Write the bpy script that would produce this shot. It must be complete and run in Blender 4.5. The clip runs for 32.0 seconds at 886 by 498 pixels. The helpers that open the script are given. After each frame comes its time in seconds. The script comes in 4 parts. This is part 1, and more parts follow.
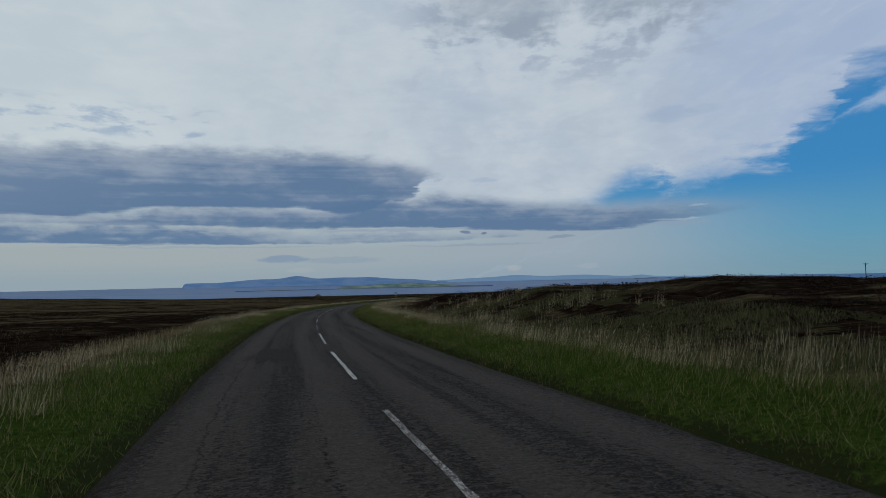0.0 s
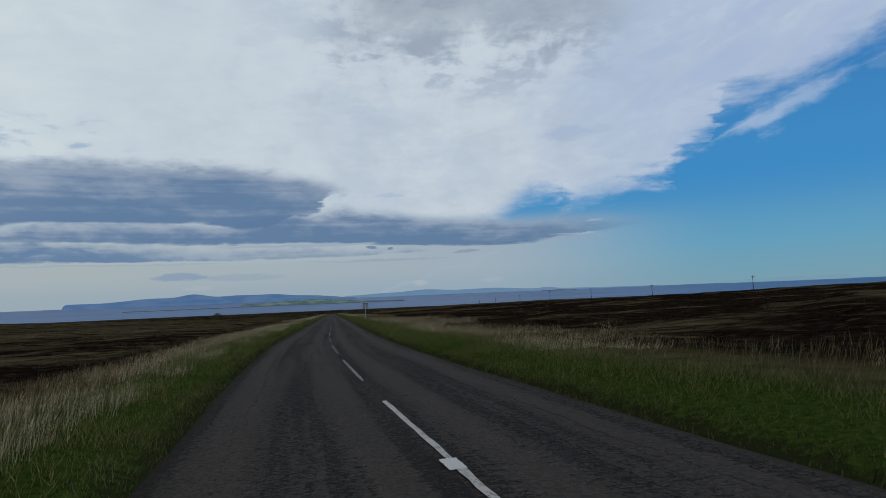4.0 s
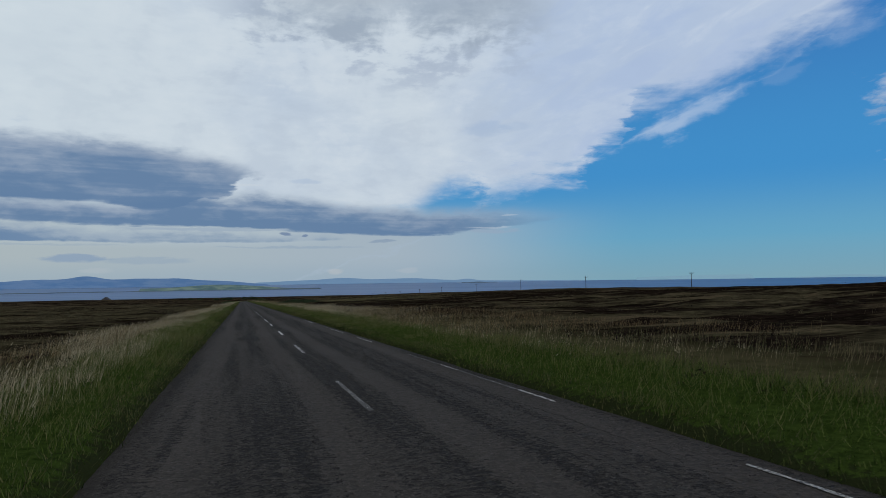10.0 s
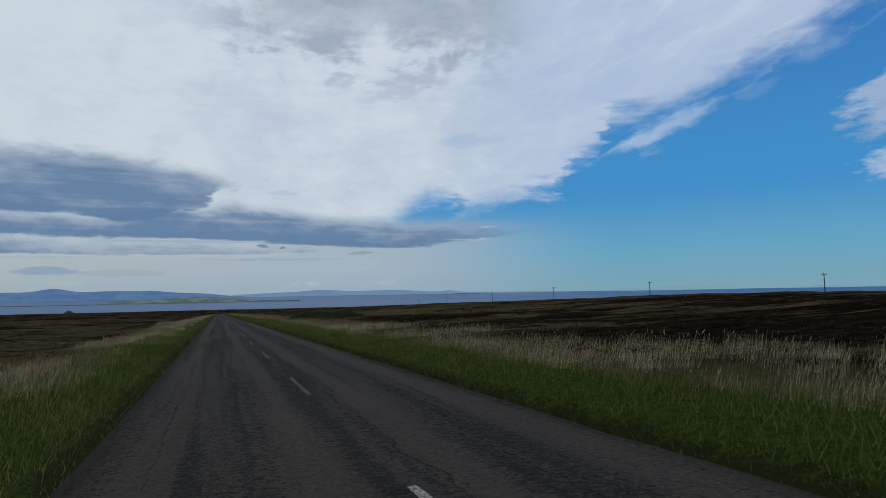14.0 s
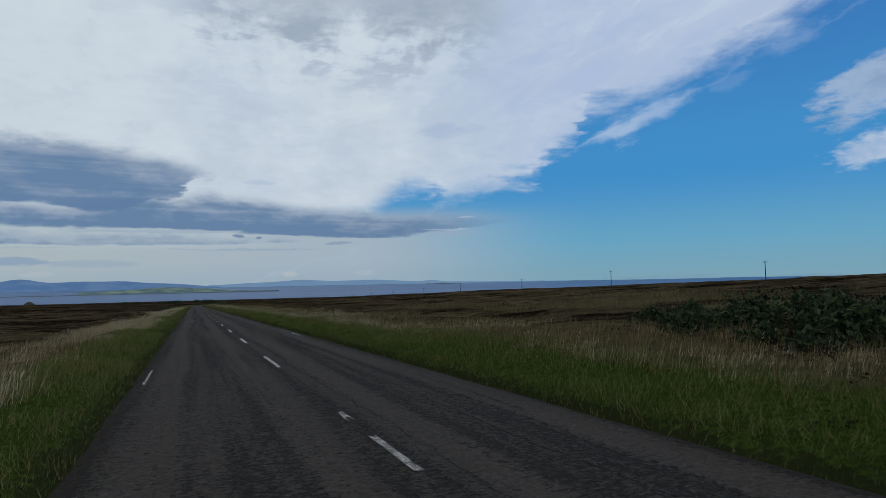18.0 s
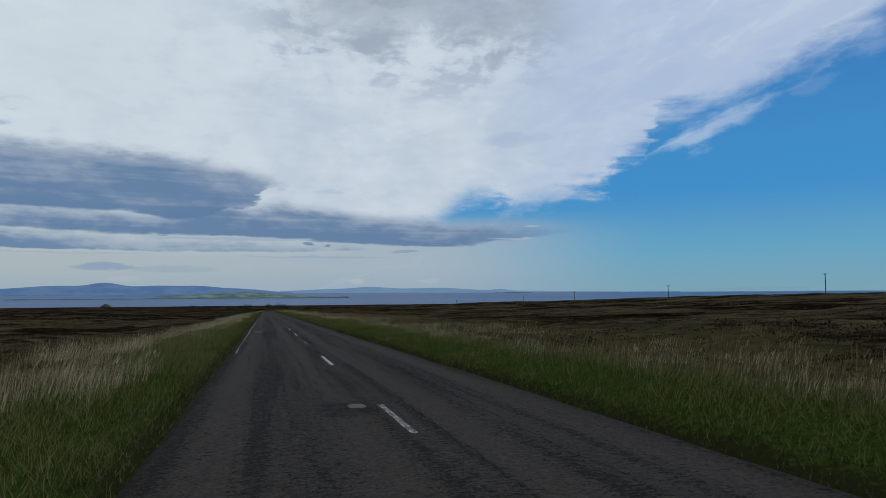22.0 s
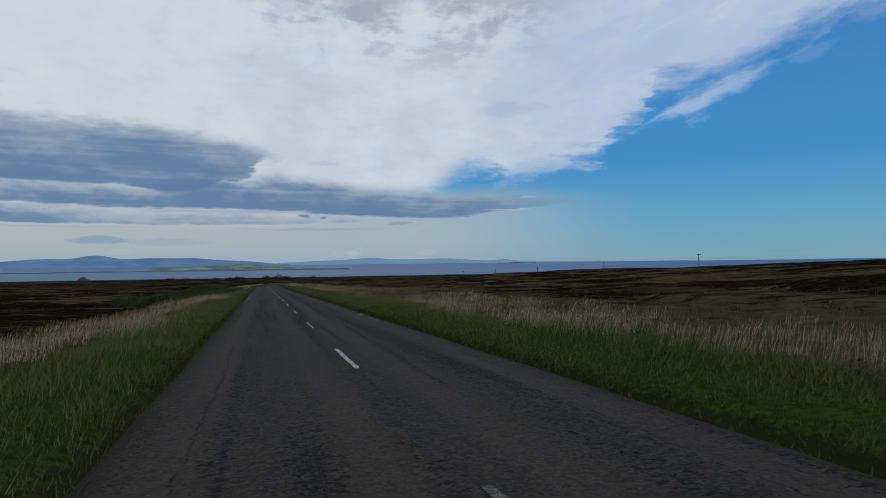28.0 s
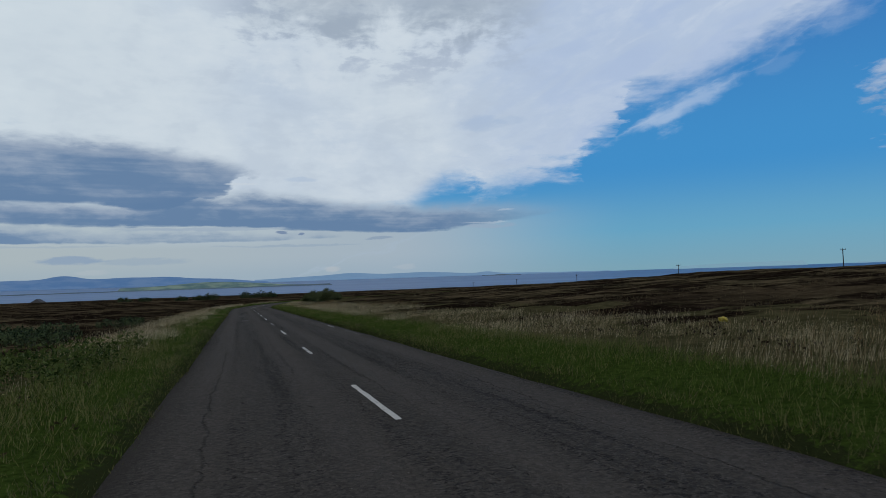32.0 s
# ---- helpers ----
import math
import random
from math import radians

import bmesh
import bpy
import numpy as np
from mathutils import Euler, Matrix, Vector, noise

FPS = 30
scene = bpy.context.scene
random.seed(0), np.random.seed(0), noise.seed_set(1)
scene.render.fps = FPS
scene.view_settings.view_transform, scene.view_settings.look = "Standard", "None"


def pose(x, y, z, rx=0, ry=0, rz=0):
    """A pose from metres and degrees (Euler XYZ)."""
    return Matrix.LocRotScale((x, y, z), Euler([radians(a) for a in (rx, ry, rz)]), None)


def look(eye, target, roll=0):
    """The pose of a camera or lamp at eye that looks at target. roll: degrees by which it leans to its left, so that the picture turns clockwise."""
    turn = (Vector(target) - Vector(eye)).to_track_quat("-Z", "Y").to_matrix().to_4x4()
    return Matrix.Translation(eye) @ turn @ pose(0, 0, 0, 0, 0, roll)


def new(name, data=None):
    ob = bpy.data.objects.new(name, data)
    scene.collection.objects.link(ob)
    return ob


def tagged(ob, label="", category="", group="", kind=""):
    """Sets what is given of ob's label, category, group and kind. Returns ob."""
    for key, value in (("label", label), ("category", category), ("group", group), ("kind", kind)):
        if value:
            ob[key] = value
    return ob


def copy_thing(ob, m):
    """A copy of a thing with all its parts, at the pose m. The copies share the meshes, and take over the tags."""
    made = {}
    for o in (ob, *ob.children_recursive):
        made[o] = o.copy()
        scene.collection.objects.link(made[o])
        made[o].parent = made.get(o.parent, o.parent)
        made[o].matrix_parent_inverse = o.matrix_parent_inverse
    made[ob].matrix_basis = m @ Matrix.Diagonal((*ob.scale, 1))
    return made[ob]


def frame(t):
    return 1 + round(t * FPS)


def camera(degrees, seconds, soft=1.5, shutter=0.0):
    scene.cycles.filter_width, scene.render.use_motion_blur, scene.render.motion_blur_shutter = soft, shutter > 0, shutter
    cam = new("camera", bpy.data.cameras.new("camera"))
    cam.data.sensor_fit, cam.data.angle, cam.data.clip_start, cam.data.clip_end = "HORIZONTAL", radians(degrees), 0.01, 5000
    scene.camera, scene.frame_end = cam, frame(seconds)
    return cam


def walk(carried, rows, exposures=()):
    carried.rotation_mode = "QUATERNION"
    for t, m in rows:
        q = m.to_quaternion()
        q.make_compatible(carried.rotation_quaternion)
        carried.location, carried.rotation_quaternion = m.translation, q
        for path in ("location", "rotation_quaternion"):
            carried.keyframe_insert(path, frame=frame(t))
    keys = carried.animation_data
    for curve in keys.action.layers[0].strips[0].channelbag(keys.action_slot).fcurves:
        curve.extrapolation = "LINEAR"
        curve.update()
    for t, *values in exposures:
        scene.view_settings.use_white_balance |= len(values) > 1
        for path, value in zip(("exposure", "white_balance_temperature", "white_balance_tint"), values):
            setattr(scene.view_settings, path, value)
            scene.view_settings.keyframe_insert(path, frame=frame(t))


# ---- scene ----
EYE = 1.45
SLOPE = 0.0236
R_IN, S_IN = 483.0, 130.0      # first bend: radius, end of its arc
R_OUT, S_OUT = 150.0, 742.0    # second bend: radius, start of its arc
TURN = 0.75                    # radians turned by the second bend


def base_z(y):
    """Height of the road along the valley, by y."""
    y = np.asarray(y, float)
    return -SLOPE * np.minimum(y, 760) - 0.0152 * np.clip(y - 760, 0, None)


def centre(s):
    """Centre line of the road at the length s: x, y and heading (to the right, radians)."""
    s = np.asarray(s, float)
    a = np.clip(S_IN - s, 0, 400) / R_IN
    b = np.clip(s - S_OUT, 0, R_OUT * TURN) / R_OUT
    rest = np.clip(s - S_OUT - R_OUT * TURN, 0, None)
    x = R_IN * (1 - np.cos(a)) + R_OUT * (1 - np.cos(b)) + rest * np.sin(TURN)
    y = np.where(s < S_IN, S_IN - R_IN * np.sin(a), np.minimum(s, S_OUT)) + R_OUT * np.sin(b) + rest * np.cos(TURN)
    return x, y, b - a


def place(s, across, up=0.0):
    """World place at the length s, across metres to the right of the centre line, on the road's height plus up."""
    x, y, h = centre(s)
    px, py = x + across * np.cos(h), y - across * np.sin(h)
    return px, py, base_z(y) + up


# ---- camera ----
cam = camera(70.44, 32.0, soft=0.7, shutter=0.02)
ROWS = [  # seconds, length along the road, metres left of the centre line, yaw, pitch, roll
    (0, 10.60, 1.35, -1.60, 2.90, -1.26),
    (0.5, 20.62, 1.30, -2.81, 3.51, -0.56),
    (1, 30.60, 1.25, -2.02, 3.41, -0.18),
    (1.5, 40.47, 1.18, -3.28, 2.89, -2.66),
    (2, 50.30, 1.15, -4.65, 3.58, -3.15),
    (2.5, 60.16, 1.23, -5.14, 4.00, -2.45),
    (3, 70.00, 1.35, -6.20, 4.83, -2.84),
    (3.5, 79.77, 1.44, -7.77, 5.06, -2.38),
    (4, 89.50, 1.50, -10.18, 4.02, -2.31),
    (4.5, 99.21, 1.51, -12.58, 6.08, -1.55),
    (6.5, 137.40, 1.41, -15.92, 2.95, -1.98),
    (7, 147.00, 1.42, -16.91, 3.91, -2.66),
    (7.5, 156.94, 1.48, -17.03, 6.70, -1.59),
    (8, 166.90, 1.55, -16.72, 3.52, -1.21),
    (8.5, 176.64, 1.58, -18.04, 5.06, 0.46),
    (9, 186.30, 1.58, -20.04, 2.69, 0.91),
    (9.5, 195.95, 1.57, -19.52, 4.80, 0.17),
    (10, 205.60, 1.55, -17.79, 2.97, -0.77),
    (10.5, 215.31, 1.49, -19.24, 3.09, -1.29),
    (11, 225.00, 1.43, -19.94, 2.03, -1.15),
    (11.5, 234.54, 1.41, -20.10, 3.58, -2.54),
    (12, 244.10, 1.40, -20.06, 2.94, -2.39),
    (12.5, 253.86, 1.41, -20.22, 2.42, -1.99),
    (13, 263.70, 1.43, -19.63, 3.01, -1.48),
    (13.5, 273.61, 1.45, -19.57, 3.81, -0.91),
    (15.5, 313.13, 1.56, -20.36, 4.09, -1.48),
    (16, 322.90, 1.59, -18.95, 2.37, -1.07),
    (16.5, 332.68, 1.62, -18.17, 2.98, -1.50),
    (17, 342.40, 1.66, -20.28, 0.82, -1.82),
    (17.5, 351.92, 1.70, -20.40, 2.86, -1.67),
    (18, 361.50, 1.73, -21.75, 3.08, -1.12),
    (18.5, 371.42, 1.70, -22.00, 3.05, -0.59),
    (19, 381.50, 1.66, -20.45, 4.92, -0.11),
    (19.5, 391.73, 1.62, -17.98, 3.30, -1.79),
    (20, 401.90, 1.60, -16.08, 1.69, -1.12),
    (20.5, 411.74, 1.63, -17.52, 1.49, -1.16),
    (21, 421.40, 1.66, -17.30, 1.11, -0.63),
    (21.5, 430.85, 1.68, -16.93, 2.70, -1.53),
    (22, 440.40, 1.65, -15.81, 3.97, -0.26),
    (22.5, 450.49, 1.53, -16.37, 2.09, -1.14),
    (23, 460.70, 1.38, -19.29, 2.82, -1.35),
    (23.5, 470.77, 1.27, -20.80, 2.69, -0.96),
    (24, 480.70, 1.20, -19.44, 3.65, -0.06),
    (24.5, 490.16, 1.20, -18.73, 2.62, -0.27),
    (25, 499.80, 1.22, -19.17, 2.04, -0.47),
    (25.5, 510.37, 1.22, -16.99, 4.12, -1.24),
    (26, 521.20, 1.23, -16.03, 3.61, -0.17),
    (26.5, 531.82, 1.28, -15.58, 2.95, 0.31),
    (28.5, 573.80, 1.54, -16.40, 1.16, -1.02),
    (29, 584.20, 1.62, -17.58, 3.08, -0.41),
    (29.5, 594.89, 1.64, -15.75, 2.94, -1.75),
    (30, 605.60, 1.64, -15.49, 2.93, -2.36),
    (30.5, 615.96, 1.70, -14.26, 4.03, -1.15),
    (31, 626.30, 1.75, -14.20, 4.17, -0.11),
    (31.5, 636.87, 1.73, -15.94, 2.39, -1.18),
    (32, 647.50, 1.68, -18.07, 2.56, -1.85),
]
path = []
for t, s, c, yaw, pitch, roll in ROWS:
    x, y, z = (float(v) for v in place(s, -c, EYE))
    yw, pt = radians(yaw), radians(pitch)
    aim = (x - math.sin(yw) * math.cos(pt) * 10, y + math.cos(yw) * math.cos(pt) * 10, z + math.sin(pt) * 10)
    path.append((t, look((x, y, z), aim, roll)))
walk(cam, path, ((0, -0.21), (2.2, -0.19), (4.2, -0.08), (7, 0.0), (32, 0.0)))


# ---- node arithmetic ----
class Net:
    """A node tree with short calls."""

    def __init__(self, tree):
        self.tree, self.nodes, self.links = tree, tree.nodes, tree.links

    def node(self, kind, **props):
        n = self.nodes.new(kind)
        for k, v in props.items():
            setattr(n, k, v)
        return n

    def put(self, socket, v):
        if isinstance(v, Val):
            self.links.new(v.out, socket)
        elif isinstance(v, (tuple, list)) and len(v) == 3 and socket.type == "RGBA":
            socket.default_value = (*v, 1)
        else:
            socket.default_value = v

    def math(self, op, a, b=0.0, c=None, clamp=False):
        n = self.node("ShaderNodeMath", operation=op, use_clamp=clamp)
        self.put(n.inputs[0], a)
        self.put(n.inputs[1], b)
        if c is not None:
            self.put(n.inputs[2], c)
        return Val(self, n.outputs[0])

    def ramp(self, v, lo, hi, a=0.0, b=1.0, smooth=True):
        n = self.node("ShaderNodeMapRange", interpolation_type="SMOOTHSTEP" if smooth else "LINEAR")
        for s, w in zip(n.inputs[:5], (v, lo, hi, a, b)):
            self.put(s, w)
        return Val(self, n.outputs[0])

    def mix(self, f, a, b, blend="MIX"):
        n = self.node("ShaderNodeMix", data_type="RGBA", blend_type=blend)
        self.put(n.inputs[0], f)
        self.put(n.inputs[6], a)
        self.put(n.inputs[7], b)
        return Val(self, n.outputs[2])

    def vec(self, x, y, z=0.0):
        n = self.node("ShaderNodeCombineXYZ")
        for s, w in zip(n.inputs, (x, y, z)):
            self.put(s, w)
        return Val(self, n.outputs[0])

    def parts(self, v):
        n = self.node("ShaderNodeSeparateXYZ")
        self.put(n.inputs[0], v)
        return [Val(self, o) for o in n.outputs]

    def noise(self, v, scale=1.0, detail=3.0, rough=0.5, warp=0.0):
        n = self.node("ShaderNodeTexNoise")
        self.put(n.inputs["Vector"], v)
        for k, w in (("Scale", scale), ("Detail", detail), ("Roughness", rough), ("Distortion", warp)):
            self.put(n.inputs[k], w)
        return Val(self, n.outputs[0])

    def cells(self, v, scale=1.0, feature="F1"):
        n = self.node("ShaderNodeTexVoronoi", feature=feature)
        self.put(n.inputs["Vector"], v)
        self.put(n.inputs["Scale"], scale)
        return Val(self, n.outputs[0])

    def coord(self, name="Object"):
        return Val(self, self.node("ShaderNodeTexCoord").outputs[name])

    def scaled(self, v, s):
        n = self.node("ShaderNodeMapping")
        self.put(n.inputs[0], v)
        n.inputs["Scale"].default_value = s
        return Val(self, n.outputs[0])

    def island(self):
        return Val(self, self.node("ShaderNodeNewGeometry").outputs["Random Per Island"])

    def chance(self):
        return Val(self, self.node("ShaderNodeObjectInfo").outputs["Random"])

    def field(self, name):
        return Val(self, self.node("ShaderNodeAttribute", attribute_name=name).outputs["Fac"])


class Val:
    """A node's output with arithmetic."""

    def __init__(self, net, out):
        self.net, self.out = net, out

    def __add__(self, o):
        return self.net.math("ADD", self, o)

    def __sub__(self, o):
        return self.net.math("SUBTRACT", self, o)

    def __mul__(self, o):
        return self.net.math("MULTIPLY", self, o)

    def __truediv__(self, o):
        return self.net.math("DIVIDE", self, o)


# ---- sky: a cloud sheet, dark banks low down, blue to the right ----
world = bpy.data.worlds.new("sky")
scene.world = world
world.use_nodes = True
world.node_tree.nodes.clear()
w = Net(world.node_tree)
dirx, diry, dirz = w.parts(w.coord("Generated"))
A = w.math("ARCTAN2", dirx, diry) * 57.2958
E = w.math("ARCSINE", dirz) * 57.2958
n_lo = w.noise(w.vec(A * 0.050, E * 0.15, 3.0), 1.0, 4, 0.5, 0.2)
n_md = w.noise(w.vec(A * 0.15, E * 0.40, 7.0), 1.0, 5, 0.55, 0.3)
n_hi = w.noise(w.vec(A * 0.42, E * 1.25, 2.0), 1.0, 5, 0.56, 0.3)
n_str = w.noise(w.vec(A * 0.05, E * 1.5, 5.0), 1.0, 5, 0.55, 0.2)
n_puff = w.noise(w.vec(A * 0.17, E * 0.24, 9.0), 1.0, 6, 0.58, 0.3)
n_soft = w.noise(w.vec(A * 0.055, E * 0.075, 4.0), 1.0, 4, 0.5, 0.4)
n_ray = w.noise(w.vec((E - A * 0.40) * 0.40, (A + E * 0.40) * 0.10, 1.0), 1.0, 5, 0.55, 0.4)
n_fine = w.noise(w.vec(A * 0.9, E * 2.2, 6.0), 1.0, 6, 0.62, 0.4)
n_frill = w.noise(w.vec((A - E * 0.25) * 0.20, (E + A * 0.05) * 0.95, 8.0), 1.0, 6, 0.6, 0.3)

AW = A + (n_md - 0.5) * 9.0 + (n_hi - 0.5) * 2.5 + (n_fine - 0.5) * 1.0


def bent(v, pts):
    """A line through the points (v, height), level outside them."""
    out = pts[0][1]
    for (a, p), (b, q) in zip(pts, pts[1:]):
        r = w.ramp(v, a, b, 0.0, q - p, smooth=False)
        out = r + out
    return out


def puff(a, e, ra, re, soft=0.9, ragged=2.0):
    """A soft, uneven patch round a direction."""
    d = w.math("POWER", (A + (n_md - 0.5) * 2.0 - a) / ra, 2.0) + w.math("POWER", (E + (n_hi - 0.5) * 0.6 - e) / re, 2.0) + (n_fine - 0.5) * 1.5
    return w.ramp(d + (n_hi - 0.5) * ragged, 1.2, 1.2 - soft)


sky = w.node("ShaderNodeTexSky", sky_type="NISHITA", sun_disc=False, sun_elevation=radians(38), sun_rotation=radians(135))
sky_c = w.mix(1.0, Val(w, sky.outputs[0]), (0.030, 0.06, 0.085), "MULTIPLY")
blue = w.mix(w.ramp(E, 0.3, 3.6, smooth=False), (0.20, 0.375, 0.475), (0.135, 0.37, 0.55))
blue = w.mix(w.ramp(E, 2.6, 9.5), blue, (0.052, 0.272, 0.59))
blue = w.mix(w.ramp(E, 9, 26), blue, (0.040, 0.168, 0.475))
blue = w.mix(0.08, blue, sky_c)
haze = w.mix(w.ramp(A, -30, 22), (0.40, 0.465, 0.485), (0.355, 0.44, 0.52))
haze = w.mix(w.ramp(E, 0.2, 2.5), w.mix(0.5, haze, (0.27, 0.38, 0.48)), haze)

# the sheet: its lower edge has a notch, a frayed corner and then climbs to the right
edge = bent(A + (n_hi - 0.5) * 5.0 + (n_fine - 0.5) * 2.0, ((14.2, 5.6), (17.7, 8.0), (20.4, 8.2), (22.2, 7.5), (25.8, 8.1), (30.2, 8.45), (31.2, 10.2), (32.2, 11.6), (34.0, 12.2), (34.9, 14.4), (38.4, 15.5),
                (42.6, 16.6), (44.9, 17.5), (49.3, 18.2), (52.3, 20.3), (60.0, 24.0), (75.0, 33.0)))
fray = (n_frill - 0.5) * w.ramp(A, 22, 31, 1.5, 6.0) * w.ramp(A, 32, 40, 1.0, 0.35) + (n_puff - 0.5) * w.ramp(A, 30, 40, 0.0, 4.0) + (n_ray - 0.5) * w.ramp(A, 30, 42, 0.0, 5.0) + (n_hi - 0.5) * 2.2 + (n_fine - 0.5) * 1.4 + (n_lo - 0.5) * 2.0
gap = E + fray - edge
sheet = w.ramp(gap / w.ramp(A, 28, 44, 1.0, 1.35), -1.0, 1.8)
white = w.mix(w.ramp(n_soft, 0.36, 0.64), (0.485, 0.575, 0.69), (0.585, 0.665, 0.74))
white = w.mix(w.ramp(n_puff * 0.7 + n_hi * 0.3, 0.48, 0.62) * 0.36, white, (0.43, 0.51, 0.62))
white = w.mix(w.ramp(n_puff * 0.7 + n_hi * 0.3, 0.50, 0.38) * 0.4, white, (0.65, 0.72, 0.78))
white = w.mix(w.ramp(A, -35, 8), w.mix(w.ramp(n_soft * 0.6 + n_md * 0.4, 0.38, 0.60), (0.655, 0.735, 0.775), (0.575, 0.66, 0.72)), white)
white = w.mix(w.ramp(A, 14, 38) * 0.62, white, (0.40, 0.51, 0.715))
white = w.mix(w.ramp(n_ray, 0.48, 0.64) * w.ramp(A, 14, 36) * 0.42, white, (0.37, 0.48, 0.70))
white = w.mix(w.ramp(n_ray, 0.46, 0.34) * w.ramp(A, 14, 36) * 0.45, white, (0.58, 0.66, 0.77))
white = w.mix(w.ramp(n_frill, 0.54, 0.66) * w.ramp(E, 12.5, 10.5) * w.ramp(A, 14, 26) * 0.4, white, (0.36, 0.48, 0.68))
smudge = w.ramp(n_puff + (n_hi - 0.5) * 0.6 + (n_fine - 0.5) * 0.25, 0.48, 0.64) * w.ramp(E + (n_puff - 0.5) * 8, 17.2, 20.0) * w.ramp(A, -4, 2) * w.ramp(A, 29, 22)
white = w.mix(smudge * 0.55, white, (0.36, 0.435, 0.56))
crown = w.ramp(E + (n_puff - 0.5) * 12.0 + (n_hi - 0.5) * 4.0 + (n_soft - 0.5) * 4.0, 20.4, 23.6) * w.ramp(A + (n_puff - 0.5) * 8, -1, 6) * w.ramp(A + (n_puff - 0.5) * 8, 31, 24)
white = w.mix(crown * w.ramp(E, 40, 26) * w.ramp(n_md * 0.5 + n_puff * 0.5, 0.36, 0.60, 0.45, 0.8), white, (0.315, 0.385, 0.475))
wisp = w.ramp(n_hi * 0.6 + n_puff * 0.4, 0.50, 0.63) * w.ramp(A + (n_md - 0.5) * 8, -15, -19) * w.ramp(E, 11.9, 12.6) * w.ramp(E, 15.4, 13.8)
white = w.mix(wisp * 0.65, white, (0.30, 0.42, 0.60))
for a, e, ra, re, k in ((5.4, 9.05, 1.5, 0.28, 0.30), (21.8, 13.7, 2.2, 0.8, 0.35), (24.5, 13.9, 1.6, 0.5, 0.22)):
    white = w.mix(puff(a, e, ra, re, 1.1, 1.2) * k, white, (0.30, 0.42, 0.62))
col = w.mix(sheet, blue, white)
col = w.mix(w.ramp(E, 7.6, 4.6) * w.ramp(A, 36, 12), col, haze)

# feather under the edge and clouds far to the right
fx, fe = (A - 39.4) * 0.93 + (E - 13.7) * 0.37, (E - 13.7) * 0.93 - (A - 39.4) * 0.37
feather = w.ramp(w.math("ABSOLUTE", fe + (n_ray - 0.5) * 3.5 + (n_puff - 0.5) * 2.5 + (n_fine - 0.5) * 0.8) + w.ramp(w.math("ABSOLUTE", fx), 1.5, 6.4, 0.0, 1.0), 1.35, 0.1)
col = w.mix(feather * 0.62, col, w.mix(w.ramp(n_ray, 0.42, 0.58), (0.52, 0.62, 0.77), (0.42, 0.54, 0.73)))
for a, e, ra, re, k, top, low in ((57.2, 13.9, 4.8, 2.4, 0.62, (0.47, 0.54, 0.66), (0.36, 0.43, 0.55)), (56.9, 9.5, 2.9, 1.2, 0.72, (0.58, 0.65, 0.74), (0.42, 0.52, 0.68)),
                                  (46.9, 15.9, 1.6, 0.7, 0.12, (0.46, 0.56, 0.72), (0.40, 0.50, 0.68)), (51.5, 18.4, 3.0, 0.9, 0.14, (0.42, 0.54, 0.70), (0.38, 0.48, 0.66)),
                                  (68.0, 13.0, 8.0, 3.0, 0.6, (0.48, 0.56, 0.68), (0.38, 0.46, 0.60))):
    rag = (A - a) / ra + (n_ray - 0.5) * 2.5 + (n_hi - 0.5) * 1.2
    d = w.math("POWER", rag, 2.0) + w.math("POWER", (E - e - (A - a) * 0.22) / re + (n_puff - 0.5) * 1.4, 2.0)
    col = w.mix(w.ramp(d + (n_frill - 0.5) * 2.0 + (n_fine - 0.5) * 1.6, 1.45, 0.2) * k, col, w.mix(w.ramp(n_puff, 0.42, 0.58), top, low))

# dark banks: crisp below, thin and pale along their tops
def bank(top, low, soft_top, soft_low, deep, dark, light, strength, ends, col):
    rim = (n_md - 0.5) * 1.7 + (n_hi - 0.5) * 1.2 + (n_fine - 0.5) * 0.5
    up = top - E + rim
    down = E - low + (n_str - 0.5) * 0.9 + (n_hi - 0.5) * 0.5
    mask = w.ramp(up, -0.5, soft_top) * w.ramp(down, -soft_low, soft_low) * ends * strength
    full = w.ramp(up / deep + (n_str - 0.5) * 1.5 + (n_md - 0.5) * 1.8 + (n_hi - 0.5) * 0.7, -0.15, 1.0)
    return w.mix(mask, col, w.mix(full, light, dark))


glow = w.ramp(E, 2.9, 4.0) * w.ramp(E, 8.6, 7.2) * w.ramp(A + (n_md - 0.5) * 6, 12, -2)
col = w.mix(glow * 0.6, col, (0.45, 0.535, 0.595))
SLATE_D, SLATE_L = (0.115, 0.205, 0.355), (0.29, 0.365, 0.48)
one = bent(A, ((-38.0, 0.9), (-20.0, 1.0)))
col = bank(bent(AW, ((-40.0, 5.6), (-27.0, 6.0), (-23.0, 6.75), (-10.0, 7.0), (-6.0, 7.5), (-1.0, 7.8), (5.0, 7.6), (12.7, 6.75), (20.0, 6.5), (24.6, 6.6), (30.0, 5.8))),
           bent(A, ((-40.0, 4.9), (-24.0, 5.2), (-12.7, 4.95), (-2.7, 4.95), (5.0, 4.62), (12.7, 4.25), (17.6, 4.3), (23.0, 4.9), (30.0, 5.9))),
           0.9, 0.13, 2.0, SLATE_D, SLATE_L, 0.95, w.ramp(A + (n_md - 0.5) * 6, 31, 17), col)
